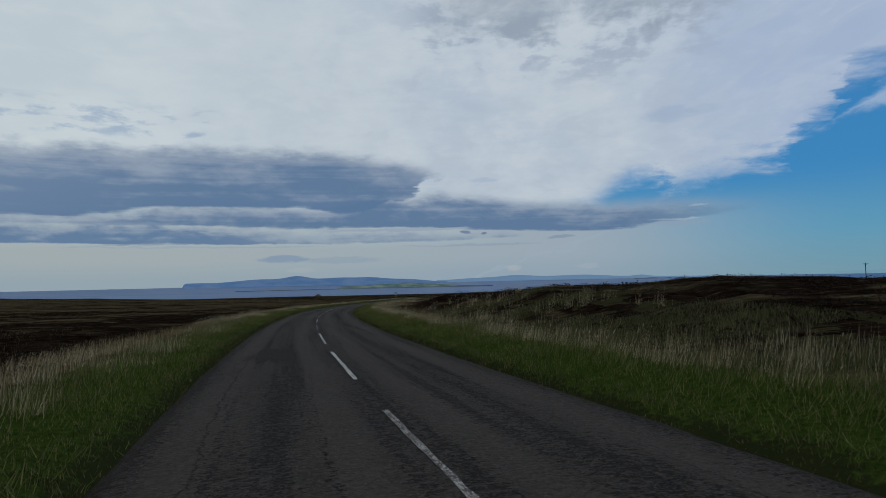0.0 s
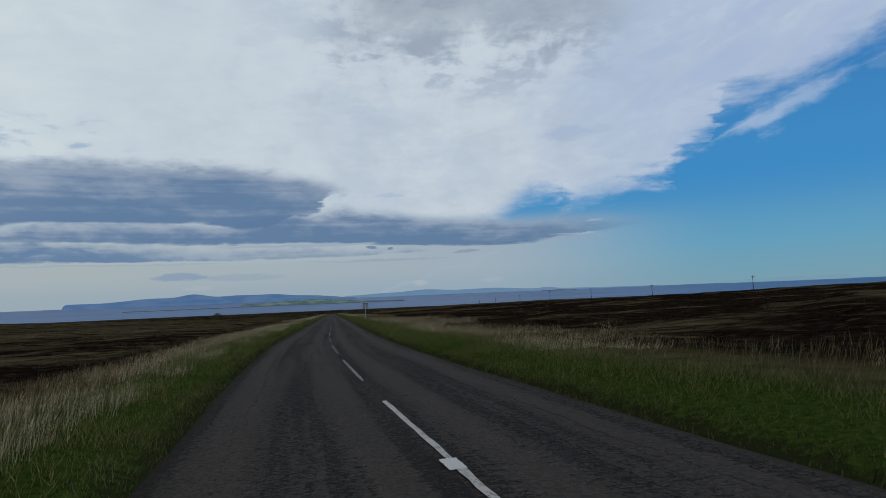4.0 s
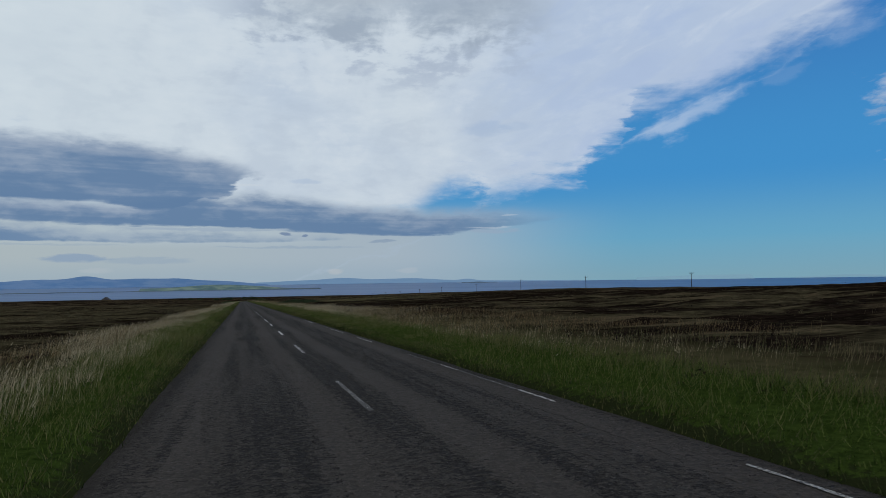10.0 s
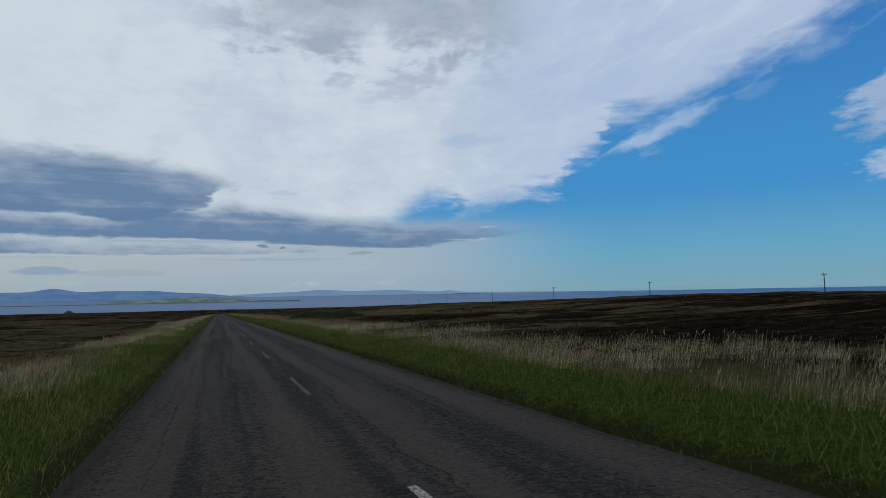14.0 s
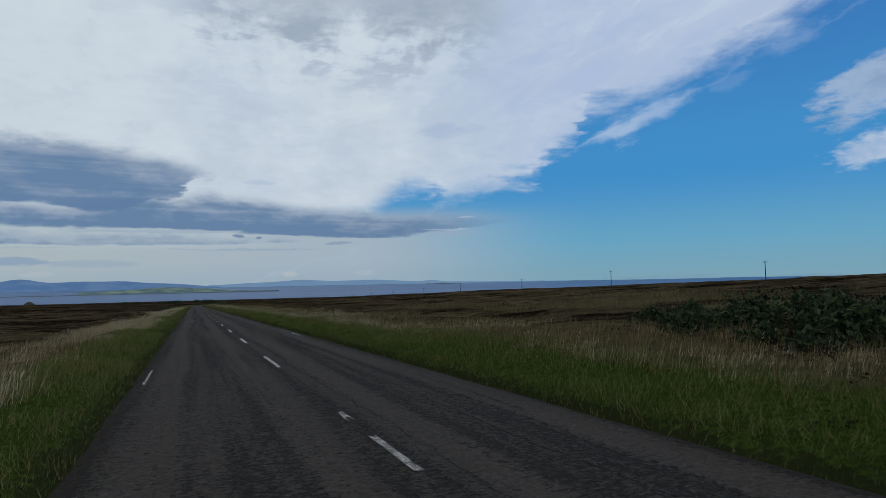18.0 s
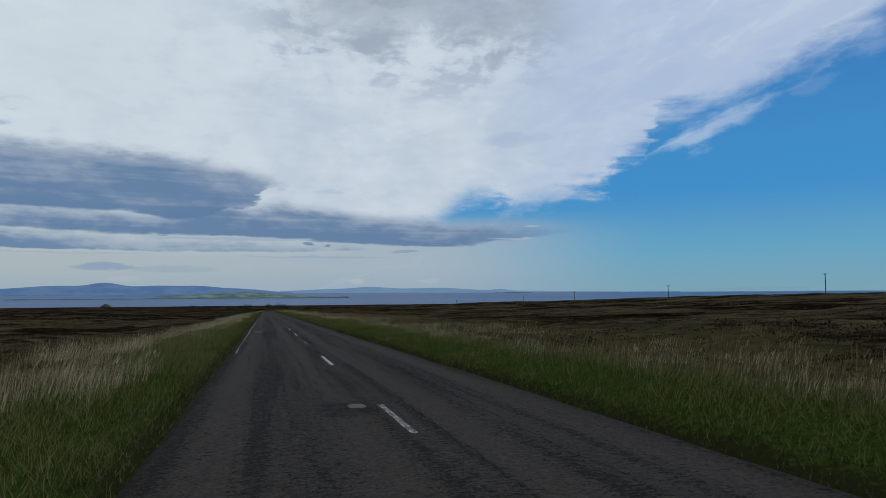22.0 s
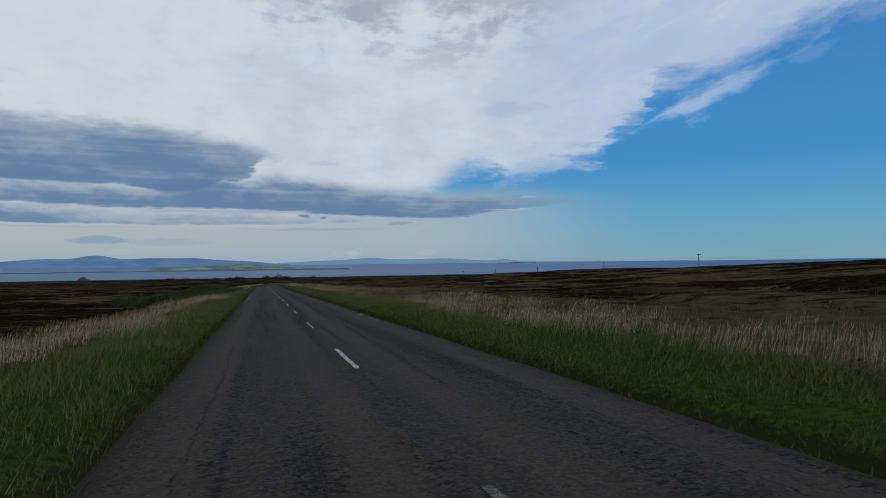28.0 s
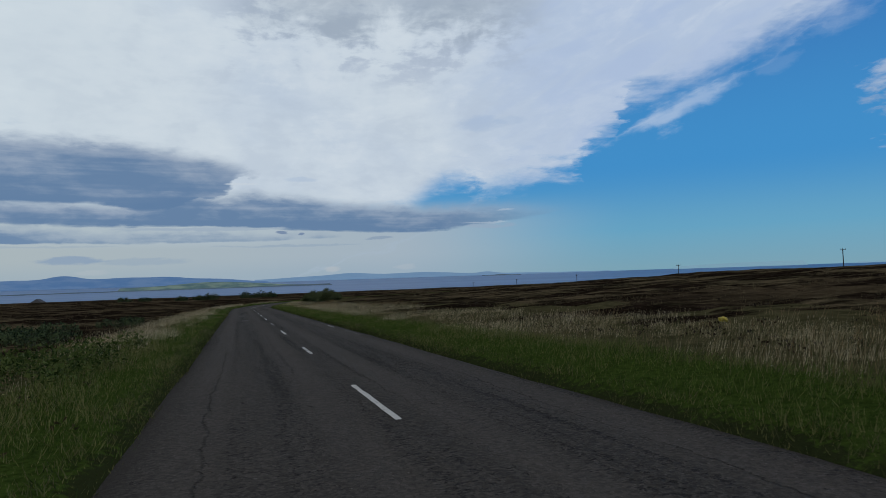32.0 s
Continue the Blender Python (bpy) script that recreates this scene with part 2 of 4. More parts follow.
col = bank(bent(AW, ((-40.0, 11.0), (-22.0, 11.8), (-9.0, 11.8), (-4.0, 11.2), (-1.3, 10.75), (0.3, 10.0), (1.3, 9.2), (2.4, 7.0))),
           bent(AW, ((-40.0, 5.7), (-29.0, 5.8), (-23.0, 6.75), (-12.0, 6.8), (-8.0, 6.2), (-4.6, 6.3), (-2.6, 7.4), (-0.6, 8.1), (1.3, 9.0))),
           0.9, 0.20, 4.4, SLATE_D, SLATE_L, 0.97, one, col)
col = bank(bent(AW, ((-40.0, 4.95), (-24.0, 5.05), (-10.0, 4.5), (7.6, 4.2), (9.0, 3.9))), bent(AW, ((-40.0, 3.5), (-18.0, 3.6), (-10.0, 3.55), (7.0, 3.75), (9.0, 3.88))),
           0.3, 0.10, 0.9, (0.125, 0.22, 0.375), (0.29, 0.375, 0.48), 0.95, w.ramp(A, 9.4, 7.0) * w.ramp(A, -20, -3, 1.0, 0.6), col)
for a, e, ra, re, k, c in ((-3.0, 4.72, 8.0, 0.17, 0.6, (0.29, 0.375, 0.49)), (4.5, 3.22, 7.0, 0.13, 0.55, (0.27, 0.36, 0.47)), (-20.0, 3.28, 12.0, 0.10, 0.35, (0.27, 0.36, 0.47)), (-12.6, 2.22, 2.6, 0.36, 0.62, (0.20, 0.30, 0.46)),
                           (-7.6, 2.05, 4.0, 0.34, 0.38, (0.24, 0.34, 0.47)), (3.5, 4.36, 0.62, 0.16, 0.85, (0.15, 0.22, 0.36)), (5.2, 4.22, 0.35, 0.12, 0.85, (0.15, 0.22, 0.36)),
                           (12.4, 3.72, 1.4, 0.13, 0.65, (0.22, 0.30, 0.42)), (22.6, 4.55, 2.6, 0.26, 0.55, (0.30, 0.38, 0.50)), (22.0, 4.85, 2.2, 0.10, 0.35, (0.55, 0.62, 0.69)),
                           (23.8, 5.95, 0.9, 0.10, 0.3, (0.55, 0.62, 0.69)), (0.4, 8.62, 1.4, 0.14, 0.6, (0.56, 0.63, 0.70)), (7.9, 1.05, 0.75, 0.30, 0.22, (0.66, 0.61, 0.57)),
                           (-11.0, 1.2, 1.2, 0.24, 0.14, (0.58, 0.58, 0.60)), (14.5, 1.05, 1.2, 0.28, 0.16, (0.56, 0.56, 0.58))):
    col = w.mix(puff(a, e, ra, re, 1.0, 2.0) * k, col, c)
# Grey overhead, out of view, added to dim the light on the ground.
unseen_deck = w.mix(w.ramp(n_soft, 0.35, 0.65), (0.12, 0.14, 0.165), (0.19, 0.212, 0.242))
col = w.mix(w.ramp(E + (n_soft - 0.5) * 20, 25, 40), col, unseen_deck)
col = w.mix(w.ramp(E, -1.0, -4.0), col, (0.05, 0.06, 0.05))
back = w.node("ShaderNodeBackground")
w.put(back.inputs[0], col)
back.inputs[1].default_value = 1.0
w.links.new(back.outputs[0], w.node("ShaderNodeOutputWorld").inputs[0])

sun_data = bpy.data.lights.new("sun", "SUN")
sun_data.energy, sun_data.angle, sun_data.color = 0.75, radians(12), (1.0, 0.95, 0.88)
sun = new("sun", sun_data)
sun.matrix_world = look((0, 0, 0), (-math.sin(radians(45)), math.cos(radians(45)), -0.78))


# ---- materials ----
def surface(name, rough=0.8, spec=0.3):
    m = bpy.data.materials.new(name)
    m.use_nodes = True
    m.node_tree.nodes.clear()
    n = Net(m.node_tree)
    b = n.node("ShaderNodeBsdfPrincipled")
    b.inputs["Roughness"].default_value = rough
    b.inputs["Specular IOR Level"].default_value = spec
    n.links.new(b.outputs[0], n.node("ShaderNodeOutputMaterial").inputs[0])
    return m, n, b


def relief(n, b, height, strength=0.5, distance=0.02):
    k = n.node("ShaderNodeBump")
    k.inputs["Strength"].default_value, k.inputs["Distance"].default_value = strength, distance
    n.put(k.inputs["Height"], height)
    n.links.new(k.outputs[0], b.inputs["Normal"])


def plain(name, c, rough=0.7, grain=0.15, scale=8.0, metal=0.0, spec=0.3):
    m, n, b = surface(name, rough, spec)
    g = n.noise(n.coord(), scale, 5, 0.6)
    g2 = n.noise(n.coord(), scale * 0.13, 3, 0.5)
    f = n.ramp(g * 0.6 + g2 * 0.4, 0.3, 0.7)
    n.put(b.inputs["Base Color"], n.mix(f, tuple(v * (1 - grain) for v in c), tuple(min(1, v * (1 + grain)) for v in c)))
    b.inputs["Metallic"].default_value = metal
    relief(n, b, g, 0.25, 0.01)
    return m


# broken spots in the road: length along it, metres across, half length, half width
BROKEN = ((491.1, -0.8, 0.8, 0.35), (487.4, -0.3, 1.2, 0.35), (492.4, -1.95, 1.1, 0.35), (487.4, -2.05, 0.9, 0.3), (426.2, -1.2, 0.5, 0.3), (408.2, -1.75, 0.5, 0.3),
          (449.4, -0.5, 0.8, 0.45), (424.2, -0.9, 0.4, 0.8), (229.9, -1.25, 1.8, 0.5), (27.6, -1.6, 2.2, 0.7), (419.1, 1.35, 0.8, 0.6), (86.0, -1.4, 3.5, 0.35), (416.6, -1.74, 0.9, 0.34))


def make_asphalt():
    """Old chipped asphalt: smoother wheel tracks, coarse dark pits between, stains along the lanes."""
    m, n, b = surface("old_asphalt", 0.92, 0.13)
    u, v, _ = n.parts(n.coord("UV"))
    at = n.vec(u, v, 0.0)
    grain = n.noise(at, 60, 3, 0.75)
    grit = n.noise(at, 26, 4, 0.7)
    blot = n.noise(n.scaled(at, (1.0, 0.10, 1)), 1.6, 6, 0.62)
    wide = n.noise(n.scaled(at, (0.5, 0.05, 1)), 1.0, 4, 0.55)
    lane = n.math("ABSOLUTE", n.math("ABSOLUTE", n.math("ABSOLUTE", u) - 1.38) - 0.74)
    track = n.ramp(lane + (blot - 0.5) * 0.6, 0.36, 0.12)
    c = n.mix(n.ramp(blot, 0.32, 0.68), (0.048, 0.041, 0.0345), (0.076, 0.0645, 0.0535))
    c = n.mix(n.ramp(grit, 0.32, 0.70), n.mix(0.5, c, (0.018, 0.016, 0.015)), c)
    c = n.mix(track * 0.4, c, (0.086, 0.074, 0.065))
    ravel = n.ramp(lane + (blot - 0.5) * 0.9 + (wide - 0.5) * 0.6, 0.26, 0.74)
    c = n.mix(ravel * 0.22, c, (0.034, 0.031, 0.030))
    rag = n.noise(n.scaled(at, (0.8, 1.3, 1)), 13.0, 6, 0.78, 0.1)
    strip = n.noise(n.scaled(at, (1.0, 0.03, 1)), 2.4, 5, 0.62)
    scab = n.noise(n.scaled(at, (0.85, 1.5, 1)), 9.0, 5, 0.68, 0.2)
    worn = (strip - 0.5) * 0.75 + n.ramp(lane, 0.05, 0.42, -0.08, 0.04) + n.ramp(v, 470, 600, 0.0, -0.05)
    for s, across, long, wide in BROKEN:
        d = n.math("POWER", (v - s) / long, 2.0) + n.math("POWER", (u - across) / wide, 2.0)
        worn = worn + n.ramp(d, 1.3, 0.1) * 0.15
    pits = n.math("MAXIMUM", n.ramp(scab + worn, 0.55, 0.575), n.ramp(rag + worn, 0.59, 0.64) * 0.8)
    # Pale ring round each pit, coloured in as its lit edge.
    rim = n.ramp(scab + worn, 0.49, 0.54) * n.ramp(scab + worn, 0.57, 0.55)
    c = n.mix(rim * 0.55, c, (0.125, 0.108, 0.094))
    c = n.mix(pits * 0.72, c, (0.010, 0.009, 0.0085))
    c = n.mix(n.ramp(wide, 0.55, 0.75) * 0.4, c, (0.082, 0.066, 0.055))
    c = n.mix(n.ramp(grain, 0.50, 0.78) * 0.28, c, (0.15, 0.13, 0.115))
    c = n.mix(n.ramp(n.noise(at, 30, 2, 0.5), 0.66, 0.71) * 0.65, c, (0.19, 0.17, 0.15))
    stone = n.node("ShaderNodeTexVoronoi")
    n.put(stone.inputs["Vector"], at)
    stone.inputs["Scale"].default_value = 28.0
    tone = n.parts(Val(n, stone.outputs["Color"]))[0]
    c = n.mix(n.ramp(tone, 0.55, 1.0, smooth=False) * 0.35, c, (0.125, 0.107, 0.094))
    c = n.mix(n.ramp(tone, 0.40, 0.0, smooth=False) * 0.35, c, (0.018, 0.016, 0.0145))
    cracks = 0.0
    for k, (at_u, sway) in enumerate(((-2.05, 0.4), (-0.80, 0.5), (0.35, 0.4), (1.3, 0.7), (1.95, 0.5))):
        bend = n.noise(n.vec(v * 0.11, k * 7.3, 0.0), 1.0, 2, 0.5)
        jag = n.noise(n.vec(v * 1.1, k * 3.1, u * 0.4), 1.0, 6, 0.8)
        d = n.math("ABSOLUTE", u - at_u - (bend - 0.5) * sway - (jag - 0.5) * 0.45)
        line = n.ramp(d + (scab - 0.5) * 0.06, 0.022, 0.004) * n.ramp(n.noise(n.vec(v * 0.03, k * 5.7, 2.0), 1.0, 3, 0.6) + (scab - 0.5) * 0.9, 0.49, 0.56)
        cracks = line if k == 0 else n.math("MAXIMUM", cracks, line)
    c = n.mix(cracks * 0.27, c, (0.010, 0.009, 0.0085))
    side = n.math("ABSOLUTE", u)
    c = n.mix(n.ramp(side + (blot - 0.5) * 0.6 + (rag - 0.5) * 0.5, 2.45, 2.8) * 0.7, c, (0.030, 0.025, 0.020))
    n.put(b.inputs["Base Color"], c)
    relief(n, b, grain * 0.3 + grit * 0.5 + tone * 0.5 - pits * 1.3 - cracks, 1.0, 0.022)
    return m


def make_ground():
    """Moor: dark heather and peat, bleached grass, green at the verge; zone is the distance from the road."""
    m, n, b = surface("moor_ground", 1.0, 0.0)
    at = n.coord("Object")
    zone = n.field("zone")
    big = n.noise(n.scaled(at, (0.014, 0.045, 1)), 1.0, 6, 0.6, 0.3)
    mid = n.noise(n.scaled(at, (0.07, 0.22, 1)), 1.0, 6, 0.65, 0.3)
    small = n.noise(at, 1.6, 5, 0.65)
    fine = n.noise(at, 9.0, 4, 0.7)
    heath = n.mix(n.ramp(small, 0.35, 0.65), (0.008, 0.0056, 0.0042), (0.027, 0.0175, 0.0125))
    straw = n.mix(n.ramp(fine, 0.3, 0.7), (0.085, 0.064, 0.037), (0.175, 0.130, 0.076))
    olive = n.mix(n.ramp(small, 0.3, 0.7), (0.054, 0.046, 0.025), (0.108, 0.090, 0.049))
    along = n.parts(at)[1]
    low = n.ramp(n.field("side"), -0.2, 0.2, n.math("MAXIMUM", n.ramp(along, 130, 220, 0.50, 0.41), n.ramp(along, 520, 620, 0.41, 0.50)), n.math("MAXIMUM", n.ramp(along, 300, 430, 0.495, 0.43), n.ramp(along, 540, 600, 0.43, 0.475)), smooth=False)
    c = n.mix(n.ramp(mid * 0.5 + big * 0.5, low, low + 0.08), heath, olive)
    c = n.mix(n.ramp(big * 0.3 + mid * 0.7 + n.ramp(along, 370, 450, 0.0, 0.045), 0.555, 0.60) * 0.85, c, straw)
    c = n.mix(n.ramp(n.noise(n.scaled(at, (0.035, 0.30, 1)), 1.0, 5, 0.62, 0.3), 0.54, 0.59) * 0.8, c, (0.0085, 0.006, 0.0045))
    pale = n.noise(n.scaled(at, (0.010, 0.085, 1)), 1.0, 4, 0.55, 0.4)
    c = n.mix(n.ramp(pale, 0.57, 0.62) * n.ramp(zone, 14, 30) * 0.55, c, straw)
    tuss = n.noise(n.scaled(at, (0.45, 1.1, 1)), 1.0, 4, 0.6, 0.2)
    c = n.mix(n.ramp(tuss, 0.46, 0.60) * 0.45, c, n.mix(0.35, (0.006, 0.0045, 0.003), c))
    chop = n.noise(n.scaled(at, (1.1, 2.6, 1)), 1.0, 5, 0.68, 0.3)
    c = n.mix(n.ramp(chop, 0.50, 0.60) * 0.5, c, n.mix(0.25, (0.005, 0.004, 0.003), c))
    c = n.mix(n.ramp(chop, 0.44, 0.34) * 0.35, c, (0.125, 0.100, 0.058))
    green = n.mix(n.ramp(fine, 0.3, 0.7), (0.022, 0.038, 0.007), (0.055, 0.085, 0.017))
    tall = n.mix(n.ramp(small, 0.3, 0.7), (0.046, 0.044, 0.020), (0.098, 0.084, 0.042))
    dry = n.ramp(along, 350, 430, 0.0, 9.0) * n.ramp(n.field("side"), -0.2, 0.2)
    knoll = n.ramp(along, 54, 40, 0.0, 5.5) * n.ramp(n.field("side"), -0.2, 0.2) * n.ramp(n.noise(at, 0.45, 4, 0.6), 0.46, 0.56)
    c = n.mix(n.ramp(zone - dry * n.ramp(mid, 0.40, 0.56) - knoll + (small - 0.5) * 5, 9.0, 6.5), c, n.mix(n.ramp(knoll, 1.0, 6.0) * 0.6, tall, (0.018, 0.022, 0.010)))
    c = n.mix(n.ramp(zone + (small - 0.5) * 2.0, 5.6, 4.6), c, green)
    # Soil band along the asphalt, with the verge's shade coloured into it.
    c = n.mix(n.ramp(zone + (fine - 0.5) * 0.9 + (small - 0.5) * 0.6, 3.10, 2.88), c, (0.028, 0.034, 0.013))
    n.put(b.inputs["Base Color"], c)
    relief(n, b, fine * 0.3 + small, 0.9, 0.15)
    return m


def make_blades(name, shades, rough=0.7, patchy=0.35):
    """Grass and leaves: one shade a blade out of three, in drifts of two sizes."""
    m, n, b = surface(name, rough, 0.06)
    r = n.island()
    spot = n.noise(n.coord("Object"), patchy, 3, 0.5) * 0.6 + n.noise(n.coord("Object"), patchy * 0.22, 3, 0.5) * 0.4
    c = n.mix(n.ramp(r, 0.1, 0.55, smooth=False), shades[0], shades[1])
    c = n.mix(n.ramp(r * 0.45 + spot * 0.9, 0.54, 0.78), c, shades[2])
    n.put(b.inputs["Base Color"], c)
    return m


def make_paint(name, wear):
    m, n, b = surface(name, 0.7, 0.3)
    u, v, _ = n.parts(n.coord("Object"))
    at = n.vec(u, v, n.chance() * 30)
    worn = n.noise(at, 36, 6, 0.85) * 0.9 + n.noise(at, 6, 3, 0.6) * 0.1 + (n.noise(n.vec(u * 1.5, v * 7.0, n.chance() * 30), 1.0, 3, 0.6) - 0.5) * 0.25 + (n.chance() - 0.5) * 0.17 + 0.015 + wear
    c = n.mix(n.ramp(worn, 0.52, 0.60), (0.60, 0.58, 0.54), (0.06, 0.053, 0.048))
    n.put(b.inputs["Base Color"], c)
    return m


def make_sea():
    m, n, b = surface("sea_water", 0.4, 0.12)
    at = n.coord("Object")
    swell = n.noise(n.scaled(at, (0.01, 0.004, 1)), 1.0, 5, 0.6)
    streak = n.noise(n.scaled(at, (0.0006, 0.004, 1)), 1.0, 4, 0.5)
    n.put(b.inputs["Base Color"], n.mix(n.ramp(streak, 0.35, 0.65), (0.036, 0.140, 0.36), (0.070, 0.195, 0.43)))
    relief(n, b, swell, 0.2, 2.0)
    return m


ASPHALT, GROUND, PAINT, SEA = make_asphalt(), make_ground(), make_paint("road_paint", 0.035), make_sea()
FADED, CHIPPED = make_paint("faded_road_paint", 0.16), make_paint("chipped_edge_paint", 0.095)
VERGE = make_blades("verge_grass_blades", ((0.028, 0.052, 0.008), (0.098, 0.152, 0.023), (0.175, 0.165, 0.062)))
STRAW = make_blades("bleached_grass_stems", ((0.23, 0.19, 0.105), (0.43, 0.345, 0.205), (0.58, 0.475, 0.315)))
MIXED = make_blades("moor_grass_blades", ((0.045, 0.040, 0.016), (0.100, 0.082, 0.038), (0.175, 0.135, 0.072)))
HEATH = make_blades("heather_sprigs", ((0.008, 0.0055, 0.004), (0.020, 0.013, 0.009), (0.036, 0.022, 0.015)))
SHRUB = make_blades("shrub_leaves", ((0.012, 0.022, 0.011), (0.030, 0.050, 0.022), (0.070, 0.092, 0.040)))
WEED = make_blades("dock_leaves", ((0.016, 0.018, 0.008), (0.03, 0.03, 0.012), (0.045, 0.032, 0.016)))
WOOD = plain("weathered_pole_wood", (0.045, 0.036, 0.030), 0.85, 0.3, 3.0)
CERAMIC = plain("grey_insulator", (0.12, 0.11, 0.10), 0.3, 0.1)
ALU = plain("dull_aluminium", (0.30, 0.33, 0.32), 0.55, 0.12, 6.0, 0.35)
RIM = plain("dark_sign_channel", (0.05, 0.055, 0.055), 0.6, 0.2, 5.0, 0.3)
STEEL = plain("galvanised_steel", (0.40, 0.42, 0.42), 0.5, 0.15, 9.0, 0.5)


# ---- mesh helpers ----
def mesh_from(name, verts, faces, material=None, smooth=False):
    me = bpy.data.meshes.new(name)
    verts, faces = np.asarray(verts, np.float32), np.asarray(faces, np.int32)
    k = faces.shape[1]
    me.vertices.add(len(verts))
    me.vertices.foreach_set("co", verts.ravel())
    me.loops.add(faces.size)
    me.loops.foreach_set("vertex_index", faces.ravel())
    me.polygons.add(len(faces))
    me.polygons.foreach_set("loop_start", np.arange(0, faces.size, k, dtype=np.int32))
    me.polygons.foreach_set("loop_total", np.full(len(faces), k, np.int32))
    if smooth:
        me.polygons.foreach_set("use_smooth", np.ones(len(faces), bool))
    me.update(calc_edges=True)
    if material:
        me.materials.append(material)
    return me


def grid_faces(rows, cols):
    i = np.arange(rows - 1)[:, None] * cols + np.arange(cols - 1)[None, :]
    i = i.ravel()
    return np.stack([i, i + 1, i + cols + 1, i + cols], 1)


def part(name, bm, material, parent, label=""):
    """Links a bmesh as one mesh object under a thing or a part."""
    me = bpy.data.meshes.new(name)
    bm.to_mesh(me)
    bm.free()
    me.materials.append(material)
    ob = new(name, me)
    ob.parent = parent
    return tagged(ob, label)


def box(bm, size, at, bevel=0.0):
    r = bmesh.ops.create_cube(bm, size=1.0, matrix=Matrix.Translation(at) @ Matrix.Diagonal((*size, 1)))
    if bevel:
        edges = list({e for v in r["verts"] for e in v.link_edges})
        bmesh.ops.bevel(bm, geom=edges, offset=bevel, segments=1, affect="EDGES")


def rod(bm, r1, r2, length, m, n=10):
    """A tapered rod from the origin of m along its z."""
    bmesh.ops.create_cone(bm, cap_ends=True, segments=n, radius1=r1, radius2=r2, depth=length, matrix=m @ Matrix.Translation((0, 0, length / 2)))


def lattice(ix, iy):
    h = (ix.astype(np.int64) * 374761393 + iy.astype(np.int64) * 668265263) & 0xFFFFFFFF
    h = ((h ^ (h >> 13)) * 1274126177) & 0xFFFFFFFF
    return ((h ^ (h >> 16)) & 0xFFFF) / 65535.0


def rough_field(x, y, size, octaves=3, seed=0):
    """Smooth random relief between -1 and 1."""
    out, amp, total = 0.0, 1.0, 0.0
    for k in range(octaves):
        u, v = x / size + seed * 17.3 + k * 5.1, y / size - seed * 9.7 + k * 3.3
        iu, iv = np.floor(u), np.floor(v)
        fu, fv = u - iu, v - iv
        fu, fv = fu * fu * (3 - 2 * fu), fv * fv * (3 - 2 * fv)
        a, b2, c2, d = lattice(iu, iv), lattice(iu + 1, iv), lattice(iu, iv + 1), lattice(iu + 1, iv + 1)
        out = out + amp * (2 * ((a * (1 - fu) + b2 * fu) * (1 - fv) + (c2 * (1 - fu) + d * fu) * fv) - 1)
        total, amp, size = total + amp, amp * 0.5, size * 0.47
    return out / total


def step(v, lo, hi):
    t = np.clip((v - lo) / (hi - lo), 0, 1)
    return t * t * (3 - 2 * t)


# ---- the ground's shape ----
SEA_Z = -33.0


def road_at(y):
    """x of the road's centre and its heading, by y."""
    y = np.asarray(y, float)
    a = np.arcsin(np.clip((S_IN - y) / R_IN, 0, 0.8))
    b = np.arcsin(np.clip((y - S_OUT) / R_OUT, 0, math.sin(TURN)))
    rest = np.clip(y - S_OUT - R_OUT * math.sin(TURN), 0, 420)
    return R_IN * (1 - np.cos(a)) + R_OUT * (1 - np.cos(b)) + rest * math.tan(TURN), b - a


def across_at(x, y):
    cx, h = road_at(y)
    return (x - cx) * np.cos(h)


